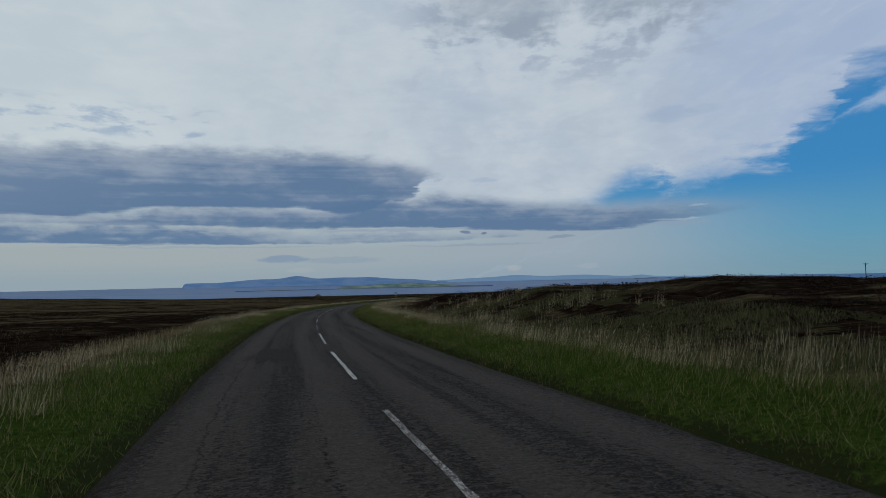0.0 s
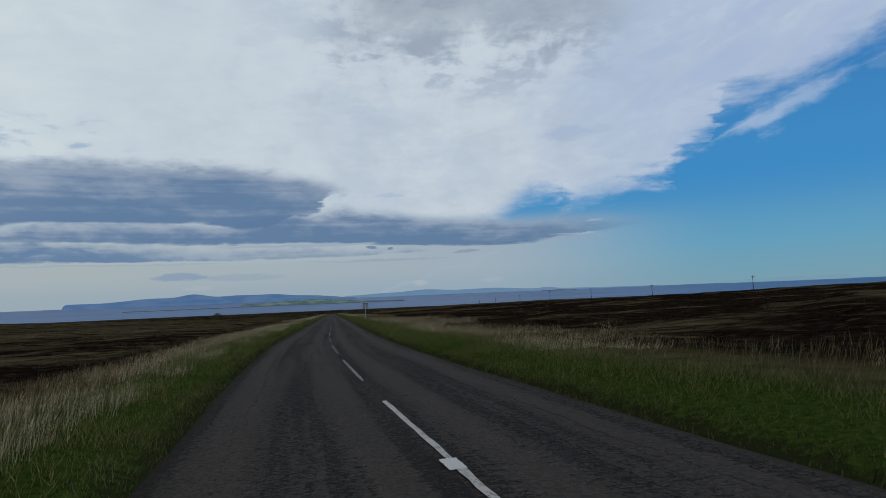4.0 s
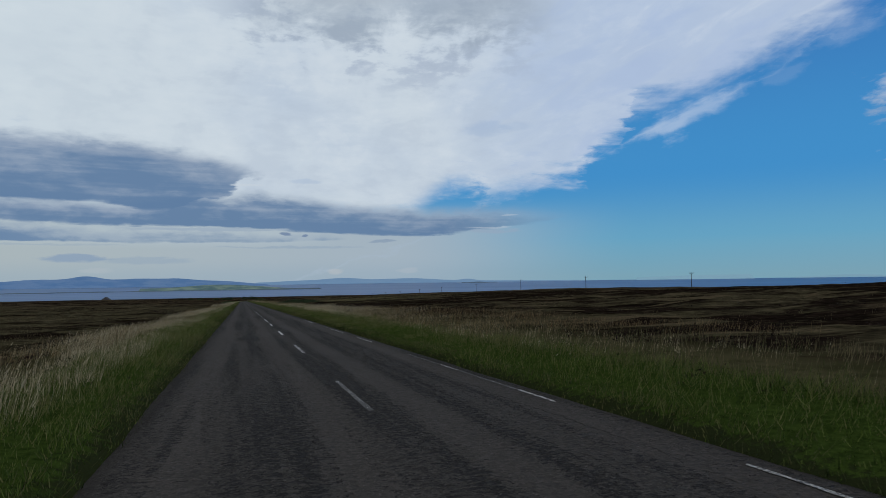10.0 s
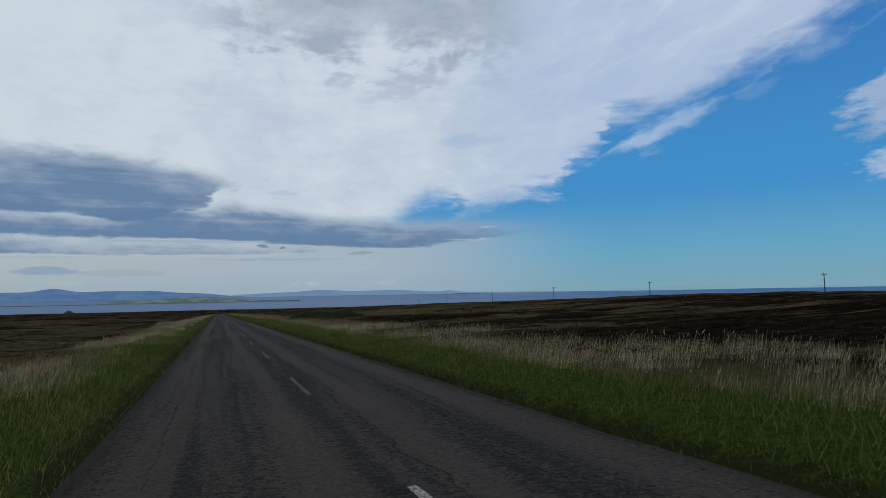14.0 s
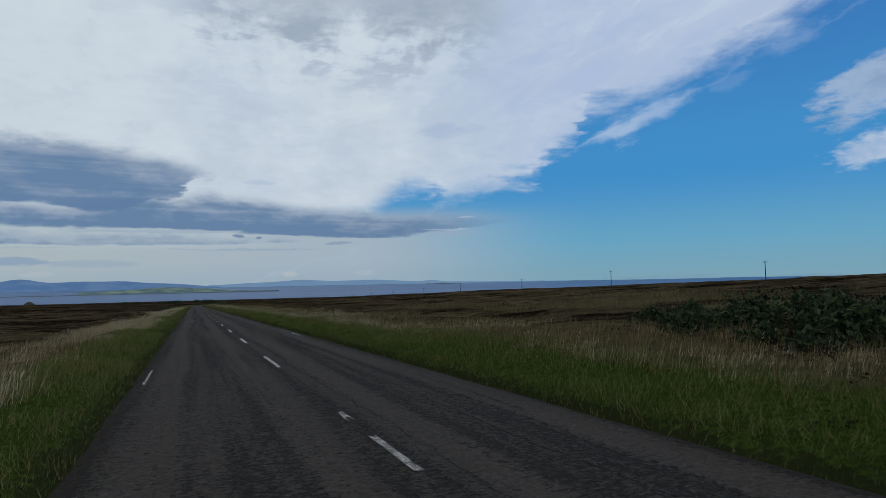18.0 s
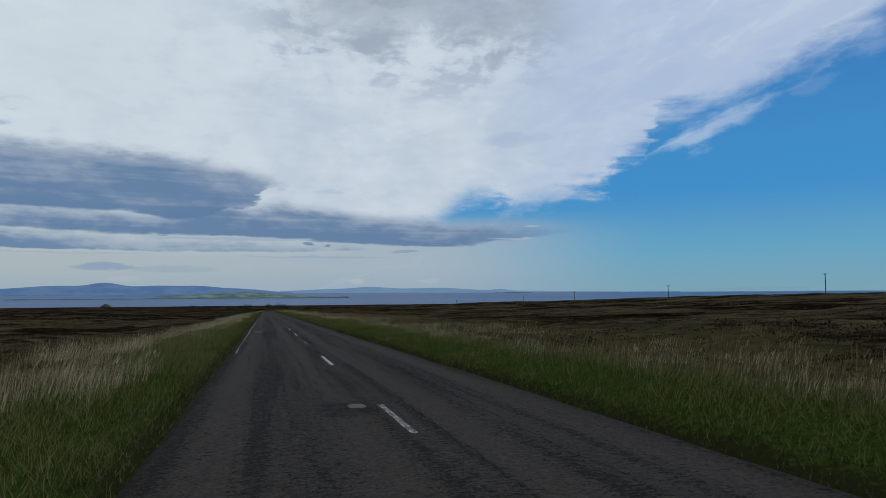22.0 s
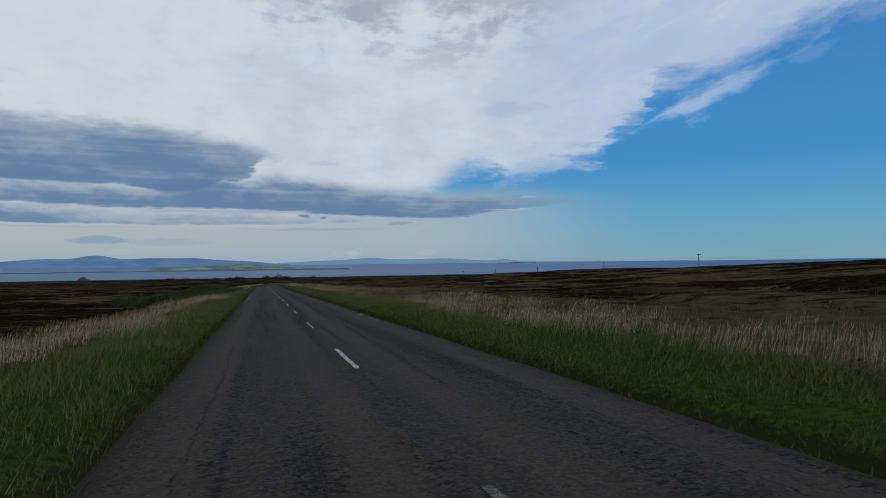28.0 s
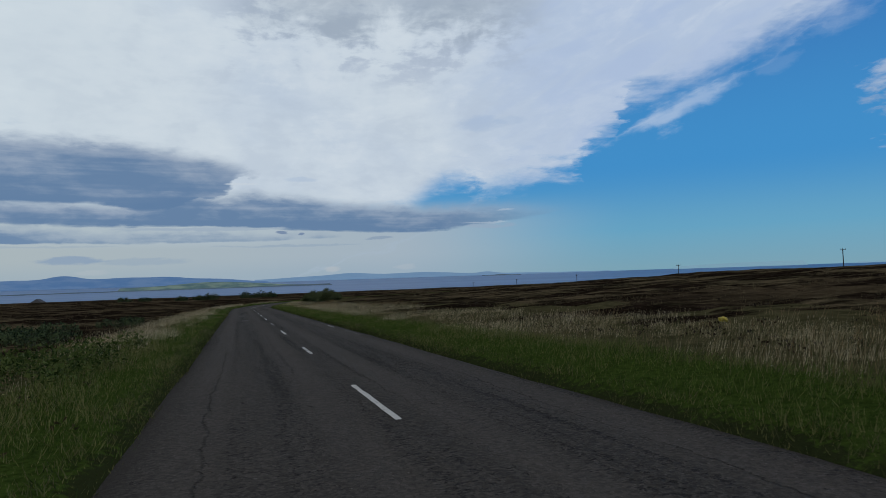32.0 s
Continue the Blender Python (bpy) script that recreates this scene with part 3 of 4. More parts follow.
def ground_z(x, y):
    x, y = np.asarray(x, float), np.asarray(y, float)
    l = across_at(x, y)
    r, le = np.clip(l, 0, None), np.clip(-l, 0, None)
    z = base_z(y)
    fade = 1 - step(y, 1200, 1700)
    # to the right: a long low crest, then down to the shore
    up = 3.2 * step(r, 6, 130) - 1.0 * step(r, 130, 200) - 3.0 * step(r, 200, 420)
    up = up - 1.7 * step(y, 150, 215) * (1 - step(y, 330, 430)) * step(r, 40, 125)
    z = z + up * fade
    # to the left: a wide rise that dies out ahead
    z = z + (8.5 * step(le, 25, 420)) * (1 - 0.85 * step(y, 450, 1050)) * fade - 0.45 * step(le, 5, 12)
    # verge banks
    lip = step(np.abs(l) + 0.10 * rough_field(x, y, 2.0, 2, 14), 2.78, 3.15) * (0.10 + 0.05 * rough_field(x, y, 3.0, 2, 15))
    z = z + lip + 0.16 * step(r, 2.8, 4.8) + 0.05 * step(le, 2.8, 4.4) - 0.15 * step(le, 5, 7) + 0.16 * step(rough_field(x, y, 9.0, 2, 3), 0.0, 0.8) * step(np.abs(l), 4, 6)
    # peat bank beside the first bend
    bank = step(y, 16, 44) * (1 - step(y, 64, 92))
    z = z + bank * (1.35 * step(r, 6.5, 12.5) * (1 - step(r, 24, 60))) * (1 + 0.30 * rough_field(x, y, 5, 3, 8))
    # hummocks
    off = step(np.abs(l), 5.5, 16)
    z = z + off * (0.36 * rough_field(x, y, 7.0, 3, 1) + 0.20 * rough_field(x, y, 1.9, 2, 5) + 0.7 * rough_field(x, y, 60.0, 2, 2) * step(np.abs(l), 15, 60))
    # heather mounds
    for mx, my, wide, high in ((-9.5, 369, 3.2, 0.55), (-8.8, 440, 3.4, 0.5), (-10.5, 465, 4.5, 0.6), (-12, 300, 4.0, 0.5), (-11, 205, 4.0, 0.5), (14, 455, 4.0, 0.4)):
        z = z + high * np.exp(-((x - mx) / wide) ** 2 - ((y - my) / (wide * 1.6)) ** 2)
    # under the road
    z = z - 0.16 * (1 - step(np.abs(l), 2.55, 2.85))
    # shores
    d = np.maximum(np.maximum(step(y, 1690, 1900), step(l, 420, 1300)), step(-l, 800, 1700))
    return z * (1 - d) + (SEA_Z - 6) * d


def build_ground():
    near = np.concatenate([np.arange(0, 2.5, 1.2), np.arange(2.5, 3.6, 0.18), np.arange(3.6, 6, 0.4), np.arange(6, 16, 0.8), 16 * 1.09 ** np.arange(0, 57)])
    cols = np.concatenate([-near[:0:-1], near])
    ys = np.concatenate([np.arange(-1500, -60, 60), np.arange(-60, 0, 4), np.arange(0, 700, 1.25), np.arange(700, 830, 2.0), np.arange(830, 1200, 5), np.arange(1200, 2040, 12)])
    l, y = np.meshgrid(cols, ys)
    cx, h = road_at(y)
    x = cx + l / np.cos(h)
    z = ground_z(x, y)
    me = mesh_from("ground", np.stack([x, y, z], -1).reshape(-1, 3), grid_faces(len(ys), len(cols)), GROUND, True)
    for name, v in (("zone", np.abs(l)), ("side", np.sign(l))):
        a = me.attributes.new(name, "FLOAT", "POINT")
        a.data.foreach_set("value", v.ravel().astype(np.float32))
    return tagged(new("ground", me), "rolling brown moorland of heather and bleached grass", "moorland", kind="structure")


def build_road():
    ss = np.arange(-40, 900, 1.0)
    us = np.linspace(-2.85, 2.85, 25)
    s, u = np.meshgrid(ss, us, indexing="ij")
    edge = 0.14 * rough_field(s, u * 0 + np.sign(u) * 40, 2.2, 3, 4) * (np.abs(u) > 2.7)
    lat = u + edge
    x, y, z = place(s, lat)
    rut = -0.012 * np.exp(-((np.abs(np.abs(u) - 1.35) - 0.72) / 0.28) ** 2) + 0.008 * rough_field(s, u, 2.5, 2, 6)
    z = z + 0.03 * (1 - (u / 2.85) ** 2) + rut - 0.05 * (np.abs(u) > 2.8)
    me = mesh_from("road", np.stack([x, y, z], -1).reshape(-1, 3), grid_faces(len(ss), len(us)), ASPHALT, True)
    uv = me.uv_layers.new(name="lane")
    idx = np.empty(len(me.loops), np.int32)
    me.loops.foreach_get("vertex_index", idx)
    uv.data.foreach_set("uv", np.stack([lat.ravel()[idx], s.ravel()[idx]], -1).astype(np.float32).ravel())
    return tagged(new("road", me), "worn two-lane asphalt road with chipped wheel tracks", "road", kind="structure")


def road_top(u):
    return 0.03 * (1 - (u / 2.85) ** 2)


ground, road = build_ground(), build_road()


# ---- sea and far land ----
def build_sea():
    rs = np.concatenate([[1.0], np.linspace(900, 4700, 40)])
    an = np.linspace(0, 2 * math.pi, 121)
    r, a = np.meshgrid(rs, an, indexing="ij")
    z = SEA_Z + 25 * np.clip((r - 2300) / 2400, 0, 1) ** 1.6
    me = mesh_from("sea", np.stack([r * np.sin(a), 300 + r * np.cos(a), z], -1).reshape(-1, 3), grid_faces(len(rs), len(an)), SEA, True)
    return tagged(new("sea", me), "calm blue-grey sea reaching the horizon", "sea", kind="structure")


sea = build_sea()


def sea_height(r):
    return SEA_Z + 25 * max(0.0, min(1.0, (r - 2300) / 2400)) ** 1.6


def island(name, label, far, deep, start, end, profile, material, seed):
    """A ridge of land round the bearing range, with its top at profile(bearing) degrees over eye level."""
    an = np.linspace(start, end, 140)
    dd = np.linspace(-1, 1, 13)
    a, d = np.meshgrid(an, dd, indexing="ij")
    r = far + d * deep
    x, y = r * np.sin(np.radians(a)), 320 + r * np.cos(np.radians(a))
    foot = sea_height(far) - 2
    top = far * np.tan(np.radians(profile(a))) - 6.2 - foot
    ends = step(a, start, start + 0.25) * (1 - step(a, end - 0.4, end))
    across = np.clip(1 - np.abs(d) ** 2.2, 0, 1)
    z = foot + np.clip(top, 0.5, None) * ends * across * (1 + 0.05 * rough_field(x, y, 120, 3, seed) * across) - 2 * (1 - across)
    me = mesh_from(name, np.stack([x, y, z], -1).reshape(-1, 3), grid_faces(len(an), len(dd)), material, True)
    return tagged(new(name, me), label, "island", kind="structure")


def bell(a, at, wide, high):
    return high * np.exp(-((a - at) / wide) ** 2)


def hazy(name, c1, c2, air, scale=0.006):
    """Backdrop land three to five kilometres off: dull ground, with the air's haze painted in as emission."""
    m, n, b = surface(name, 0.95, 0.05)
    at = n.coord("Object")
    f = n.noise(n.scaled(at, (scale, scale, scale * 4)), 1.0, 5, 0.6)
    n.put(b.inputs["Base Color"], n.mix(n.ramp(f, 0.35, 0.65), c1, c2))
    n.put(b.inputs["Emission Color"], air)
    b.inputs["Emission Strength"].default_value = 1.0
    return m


# The last colour of each is its painted haze; the land gives no light.
H1 = hazy("far_hazed_hills", (0.03, 0.05, 0.07), (0.10, 0.11, 0.11), (0.058, 0.126, 0.265))
H2 = hazy("farther_hazed_hills", (0.05, 0.07, 0.09), (0.08, 0.10, 0.11), (0.115, 0.205, 0.335))
H5 = hazy("palest_hazed_headland", (0.05, 0.07, 0.06), (0.08, 0.10, 0.09), (0.165, 0.30, 0.40))
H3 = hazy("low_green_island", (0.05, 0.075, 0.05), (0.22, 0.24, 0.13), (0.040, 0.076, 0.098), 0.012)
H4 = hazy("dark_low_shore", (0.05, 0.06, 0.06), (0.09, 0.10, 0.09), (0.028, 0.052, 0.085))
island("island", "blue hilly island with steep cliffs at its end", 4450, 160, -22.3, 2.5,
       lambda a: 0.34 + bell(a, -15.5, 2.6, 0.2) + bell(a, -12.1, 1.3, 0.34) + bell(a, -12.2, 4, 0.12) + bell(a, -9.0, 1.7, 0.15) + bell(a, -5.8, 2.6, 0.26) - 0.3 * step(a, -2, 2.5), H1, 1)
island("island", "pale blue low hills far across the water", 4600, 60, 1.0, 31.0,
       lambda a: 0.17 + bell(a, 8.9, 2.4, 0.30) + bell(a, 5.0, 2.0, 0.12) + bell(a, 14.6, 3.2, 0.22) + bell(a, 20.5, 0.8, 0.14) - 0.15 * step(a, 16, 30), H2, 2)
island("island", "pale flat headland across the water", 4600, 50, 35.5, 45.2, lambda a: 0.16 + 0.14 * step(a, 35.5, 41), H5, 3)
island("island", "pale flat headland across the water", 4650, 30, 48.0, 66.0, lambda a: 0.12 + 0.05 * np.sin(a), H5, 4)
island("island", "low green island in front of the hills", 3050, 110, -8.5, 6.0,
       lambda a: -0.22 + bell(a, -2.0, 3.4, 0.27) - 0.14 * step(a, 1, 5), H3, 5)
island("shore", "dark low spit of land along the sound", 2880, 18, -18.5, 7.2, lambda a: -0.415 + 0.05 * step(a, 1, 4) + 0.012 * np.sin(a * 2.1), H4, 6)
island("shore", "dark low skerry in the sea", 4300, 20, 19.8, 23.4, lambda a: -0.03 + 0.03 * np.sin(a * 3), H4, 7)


# ---- road markings ----
def strip(length, width, seed, ragged=0.005, n=14, material=PAINT):
    """A painted strip along y with worn edges, from 0 to its length."""
    rng = np.random.default_rng(seed)
    y = np.linspace(0, length, n)
    wl, wr = -width / 2 + rng.normal(0, ragged, n), width / 2 + rng.normal(0, ragged, n)
    y2 = y + np.where((y == 0) | (y == length), rng.normal(0, ragged * 2, n), 0)
    v = np.concatenate([np.stack([wl, y, y * 0], 1), np.stack([wr, y2, y * 0], 1)])
    f = [(i, n + i, n + i + 1, i + 1) for i in range(n - 1)]
    return mesh_from("paint_strip", v, f, material)


def lay(name, me, s, u, length, up=0.005, label=""):
    """Lays a flat piece on the road at the length s, u metres across, as a part of the road."""
    x0, y0, z0 = (float(v) for v in place(s, u))
    x1, y1, z1 = (float(v) for v in place(s + length, u))
    ob = new(name, me)
    ob.parent = road
    ob.matrix_basis = Matrix.Translation((x0, y0, z0 + float(road_top(u)) + up)) @ pose(0, 0, 0, math.degrees(math.atan2(z1 - z0, length)), 0, -math.degrees(math.atan2(x1 - x0, y1 - y0)))
    return tagged(ob, label)


DASH = [strip(3.0, 0.082, k) for k in range(6)]
LONG = [strip(4.5, 0.11, 30 + k, n=18) for k in range(3)]
EDGE = [strip(2.6, 0.048, 60 + k, 0.007, 20, CHIPPED) for k in range(4)] + [strip(1.2, 0.045, 70 + k, 0.008, 12, CHIPPED) for k in range(4)]
rng = np.random.default_rng(5)
WARN = [strip(5.9, 0.074, 20 + k, n=24) for k in range(4)]
DULL = [strip(3.0, 0.075, 90 + k, material=FADED) for k in range(3)]
DULL_LONG = [strip(5.9, 0.075, 95 + k, n=24, material=FADED) for k in range(3)]
for k in range(-3, 82):
    if k < 22 or k == 28:
        lay("lane_mark", (DULL_LONG[k % 3] if 5 <= k < 8 or 12 < k < 28 else WARN[k % 4]), 0.45 + 9 * k - 5.9, 0.0, 5.9)
    elif k < 25 or 33 <= k < 41 or k == 47 or 55 <= k < 58:
        lay("lane_mark", DULL[k % 3], 0.45 + 9 * k - 3.0, 0.0, 3.0)
    else:
        lay("lane_mark", DASH[k % 6], 0.45 + 9 * k - 3.0, 0.0, 3.0)
for k in range(14):
    lay("lane_mark", LONG[k % 3], 741 + 6.5 * k, 0.0, 4.5)
for side, first, last, keep in ((1, 168, 186, 0.7), (1, 186, 246, 0.85), (1, 330, 340, 0.35), (1, 351, 362, 1.0), (1, 388, 396, 0.8), (1, 520, 531, 0.4), (1, 582, 590, 0.35),
                                (-1, 356, 376, 0.35), (-1, 462, 516, 1.0), (-1, 519, 530, 0.5), (-1, 609, 650, 0.9), (1, 664, 680, 0.5)):
    s = first
    while s < last:
        k = int(rng.integers(0, 8))
        n = 2.6 if k < 4 else 1.2
        if rng.random() < keep:
            lay("edge_line", EDGE[k], s, (2.42 if side > 0 else -2.56) + (rng.normal(0, 0.015)), n, 0.006)
        s += n + (0.05 if rng.random() < 0.5 + 0.45 * keep ** 4 else 0.7)


def blot(w, d, seed, n=30, ragged=0.13):
    rng = np.random.default_rng(seed)
    a = np.linspace(0, 2 * math.pi, n, endpoint=False)
    p = 3.0
    r = (np.abs(np.cos(a)) ** p + np.abs(np.sin(a)) ** p) ** (-1 / p) * (1 + rng.normal(0, 0.02, n))
    for k in range(2, 8):
        r = r * (1 + ragged * rng.normal(0, 0.45) / k ** 0.7 * np.cos(k * a + rng.uniform(0, 6.28)))
    bm = bmesh.new()
    bm.faces.new([bm.verts.new((w / 2 * r[i] * math.cos(a[i]), d / 2 * r[i] * math.sin(a[i]) + d / 2, 0)) for i in range(n)])
    me = bpy.data.meshes.new("patch")
    bm.to_mesh(me)
    bm.free()
    return me


PALE = plain("pale_patch_asphalt", (0.20, 0.19, 0.175), 0.95, 0.3, 30, 0.0, 0.03)
for s, u, wid, dep, m, seed in ((480.6, -2.0, 0.6, 1.3, PALE, 31), (490.9, -0.78, 0.22, 0.5, PALE, 1), (488.7, -0.34, 0.52, 0.5, PALE, 2), (449.4, -0.35, 0.25, 0.4, PALE, 28),
                                (415.8, -1.72, 0.36, 1.9, PALE, 7),
                                (690.0, -1.4, 0.5, 1.2, PALE, 12), (703.0, -1.5, 0.45, 1.0, PALE, 13),
                                (155.2, 1.03, 0.12, 3.2, PALE, 14), (418.7, 1.5, 0.5, 0.6, PALE, 17)):
    me = blot(wid, dep, seed, 44, 0.08)
    me.materials.append(m)
    lay("road_patch", me, s, u, dep, 0.008)

pad = strip(0.42, 0.17, 120, 0.004, 8)
pad.materials.clear()
pad.materials.append(plain("fresh_white_paint", (0.72, 0.71, 0.68), 0.6, 0.08, 30.0))
lay("road_stud_pad", pad, 94.9, -0.02, 0.42, 0.010, "fresh white pad on the centre line")


# ---- road sign seen from behind ----
def build_sign(x, y, top):
    z0 = float(ground_z(x, y)) - 0.3
    sign = tagged(new("road_sign"), "grey aluminium back of a road sign on a steel post", "road sign")
    sign.matrix_basis = Matrix.Translation((x, y, z0)) @ pose(0, 0, 0, 0, 0, -4)
    h = top - z0
    for dx in (-0.175, 0.175):
        bm = bmesh.new()
        box(bm, (0.335, 0.02, 0.74), (dx, 0, h - 0.38), 0.004)
        part("panel", bm, ALU, sign)
    for dz in (-0.03, -0.73):
        bm = bmesh.new()
        box(bm, (0.70, 0.05, 0.06), (0, -0.012, h + dz), 0.008)
        part("channel", bm, RIM, sign, "dark stiffening channel")
    for dx in (-0.35, 0.35):
        bm = bmesh.new()
        box(bm, (0.022, 0.05, 0.76), (dx, -0.005, h - 0.38), 0.006)
        part("edge_trim", bm, RIM, sign)
    bm = bmesh.new()
    rod(bm, 0.044, 0.044, h - 0.01, Matrix.Translation((0, -0.06, 0)), 14)
    part("post", bm, STEEL, sign, "round galvanised steel post")
    for dz in (-0.10, -0.66):
        bm = bmesh.new()
        box(bm, (0.15, 0.10, 0.035), (0, -0.05, h + dz), 0.006)
        part("clamp", bm, STEEL, sign)
    return sign


build_sign(5.05, 183.3, -1.70)


# ---- line of wooden poles across the moor ----
def build_pole():
    pole = tagged(new("utility_pole"), "dark wooden power pole with a crossarm on the moor", "utility pole", "line of power poles")
    bm = bmesh.new()
    rod(bm, 0.19, 0.12, 11.8, Matrix.Translation((0, 0, -3.2)), 12)
    part("pole", bm, WOOD, pole)
    bm = bmesh.new()
    box(bm, (2.3, 0.12, 0.14), (0, -0.14, 8.2), 0.01)
    part("crossarm", bm, WOOD, pole)
    for sx in (-1, 1):
        bm = bmesh.new()
        rod(bm, 0.03, 0.03, 0.95, Matrix.Translation((0, -0.14, 7.55)) @ pose(0, 0, 0, 0, 48 * sx, 0), 6)
        part("brace", bm, WOOD, pole)
    for dx in (-1.05, 0.0, 1.05):
        bm = bmesh.new()
        z = 8.27 if dx else 8.6
        rod(bm, 0.02, 0.02, 0.12, Matrix.Translation((dx, -0.14 if dx else 0, z)), 6)
        rod(bm, 0.075, 0.05, 0.10, Matrix.Translation((dx, -0.14 if dx else 0, z + 0.12)), 10)
        rod(bm, 0.06, 0.03, 0.10, Matrix.Translation((dx, -0.14 if dx else 0, z + 0.22)), 10)
        part("insulator", bm, CERAMIC, pole)
    return pole


POLES = ((257, 4.8), (346, 1.7), (437.5, -0.6), (527.5, -1.35), (617, -2.5), (707, -5.6), (804, -8.5), (886, -11.4), (977, -14.6), (1062, -16.9), (1150, -19.0))
first = None
for n, (y, top) in enumerate(POLES):
    m = Matrix.Translation((188.5, y, top - 8.75)) @ pose(0, 0, 0, 0.6 * math.sin(n * 2.3), 0.8 * math.sin(n * 1.7), 6 * math.sin(n * 3.1))
    if first is None:
        first = build_pole()
        first.matrix_basis = m
    else:
        copy_thing(first, m)


# ---- grass, heather and shrubs ----
def scatter(count, y0, y1, l0, l1, rng, power=1.0):
    """Random places beside the road on both sides or one: x, y."""
    y = rng.uniform(y0, y1, count)
    l = l0 + (l1 - l0) * rng.random(count) ** power
    cx, h = road_at(y)
    return cx + l / np.cos(h), y, l


def blades(name, x, y, height, width, lean, material, rng, wind=(0.22, -0.10), sink=0.02, head=0.0, simple=False):
    """One mesh of leaning blades: one triangle each if simple, two if bent, three with a seed head."""
    n = len(x)
    z = ground_z(x, y) - sink
    a = rng.uniform(0, 2 * math.pi, n)
    sx, sy = np.cos(a) * width / 2, np.sin(a) * width / 2
    bend = rng.normal(0, lean, (n, 2)) + np.asarray(wind)
    tx, ty = x + bend[:, 0] * height, y + bend[:, 1] * height
    mx, my = x + bend[:, 0] * height * 0.35, y + bend[:, 1] * height * 0.35
    P = lambda u, v, q: np.stack([u, v, q], -1)
    if simple:
        v = np.stack([P(x - sx, y - sy, z), P(x + sx, y + sy, z), P(tx, ty, z + height)], 1).reshape(-1, 3)
        f = np.arange(len(v)).reshape(-1, 3)
    elif head:
        zt, zm = z + height * 0.95, z + height * (1 - head)
        hx, hy = x + bend[:, 0] * height * 0.75, y + bend[:, 1] * height * 0.75
        k = 1.0
        v = np.stack([P(x - sx * 0.7, y - sy * 0.7, z), P(x + sx * 0.7, y + sy * 0.7, z), P(hx - sx * 0.35, hy - sy * 0.35, zm), P(hx - sx * k, hy - sy * k, zm + height * head * 0.3), P(tx, ty, zt), P(hx + sx * k, hy + sy * k, zm + height * head * 0.3)], 1).reshape(-1, 3)
        i = np.arange(n)[:, None] * 6
        f = np.concatenate([i + np.array([[0, 1, 2]]), i + np.array([[2, 5, 4]]), i + np.array([[2, 4, 3]])], 1).reshape(-1, 3)
    else:
        v = np.stack([P(x - sx, y - sy, z), P(x + sx, y + sy, z), P(mx + sx * 0.7, my + sy * 0.7, z + height * 0.55), P(tx, ty, z + height * 0.95)], 1).reshape(-1, 3)
        i = np.arange(n)[:, None] * 4
        f = np.concatenate([i + np.array([[0, 1, 2]]), i + np.array([[0, 2, 3]])], 1).reshape(-1, 3)
    return new(name, mesh_from(name, v, f, material))


def tufts(x, y, per, spread, rng):
    """Splits each place into a tuft of several."""
    n = len(x)
    return np.repeat(x, per) + rng.normal(0, spread, n * per), np.repeat(y, per) + rng.normal(0, spread, n * per)


Y0, Y1 = 0, 800
rng = np.random.default_rng(11)
gx, gy = [], []
for side in (-1, 1):
    for count, y0, y1, l0, l1, power in ((470000, Y0, 668, 2.95, 5.4 if side > 0 else 5.0, 0.9), (60000, Y0, 668, 2.74, 3.2, 1.0), (30000, 668, Y1, 2.75, 5.2, 1.0)):
        x, y, l = scatter(count, y0, y1, side * l0, side * l1, rng, power)
        gx.append(x)
        gy.append(y)
x, y = np.concatenate(gx), np.concatenate(gy)
lush = np.clip(0.45 + 0.8 * rough_field(x, y, 3.2, 3, 21) + 0.8 * rough_field(x, y, 0.7, 2, 25), 0, 1.5)
l = np.abs(across_at(x, y))
hgt = (0.05 + 0.16 * lush ** 1.3 * step(l, 2.6, 3.2) + 0.06 * step(l, 3.2, 4.6)) * rng.uniform(0.45, 1.35, len(x))
tagged(blades("verge_grass", x, y, hgt, rng.uniform(0.006, 0.013, len(x)), 0.45, VERGE, rng, (0.10, -0.05), simple=True), "lush green grass on the road verges", "grass", kind="stuff")
# Scruffy edge blades, darker than the verge: part of it is painted shade.
SCRUFF = make_blades("scruffy_edge_blades", ((0.022, 0.034, 0.009), (0.055, 0.078, 0.018), (0.105, 0.098, 0.042)))
gx, gy = [], []
for side in (-1, 1):
    x, y, l = scatter(85000, Y0, 680, side * 2.66, side * 3.3, rng, 1.0)
    keep = np.abs(l) + 0.45 * rough_field(x, y, 2.4, 3, 23) + 0.25 * rough_field(x, y, 0.6, 2, 27) > 2.80
    gx.append(x[keep])
    gy.append(y[keep])
x, y = np.concatenate(gx), np.concatenate(gy)
tagged(blades("edge_grass", x, y, rng.uniform(0.04, 0.17, len(x)), rng.uniform(0.006, 0.015, len(x)), 0.5, SCRUFF, rng, (0.05, -0.03), simple=True), "scruffy grass creeping over the asphalt edge, dark with coloured-in shade", "grass", kind="stuff")

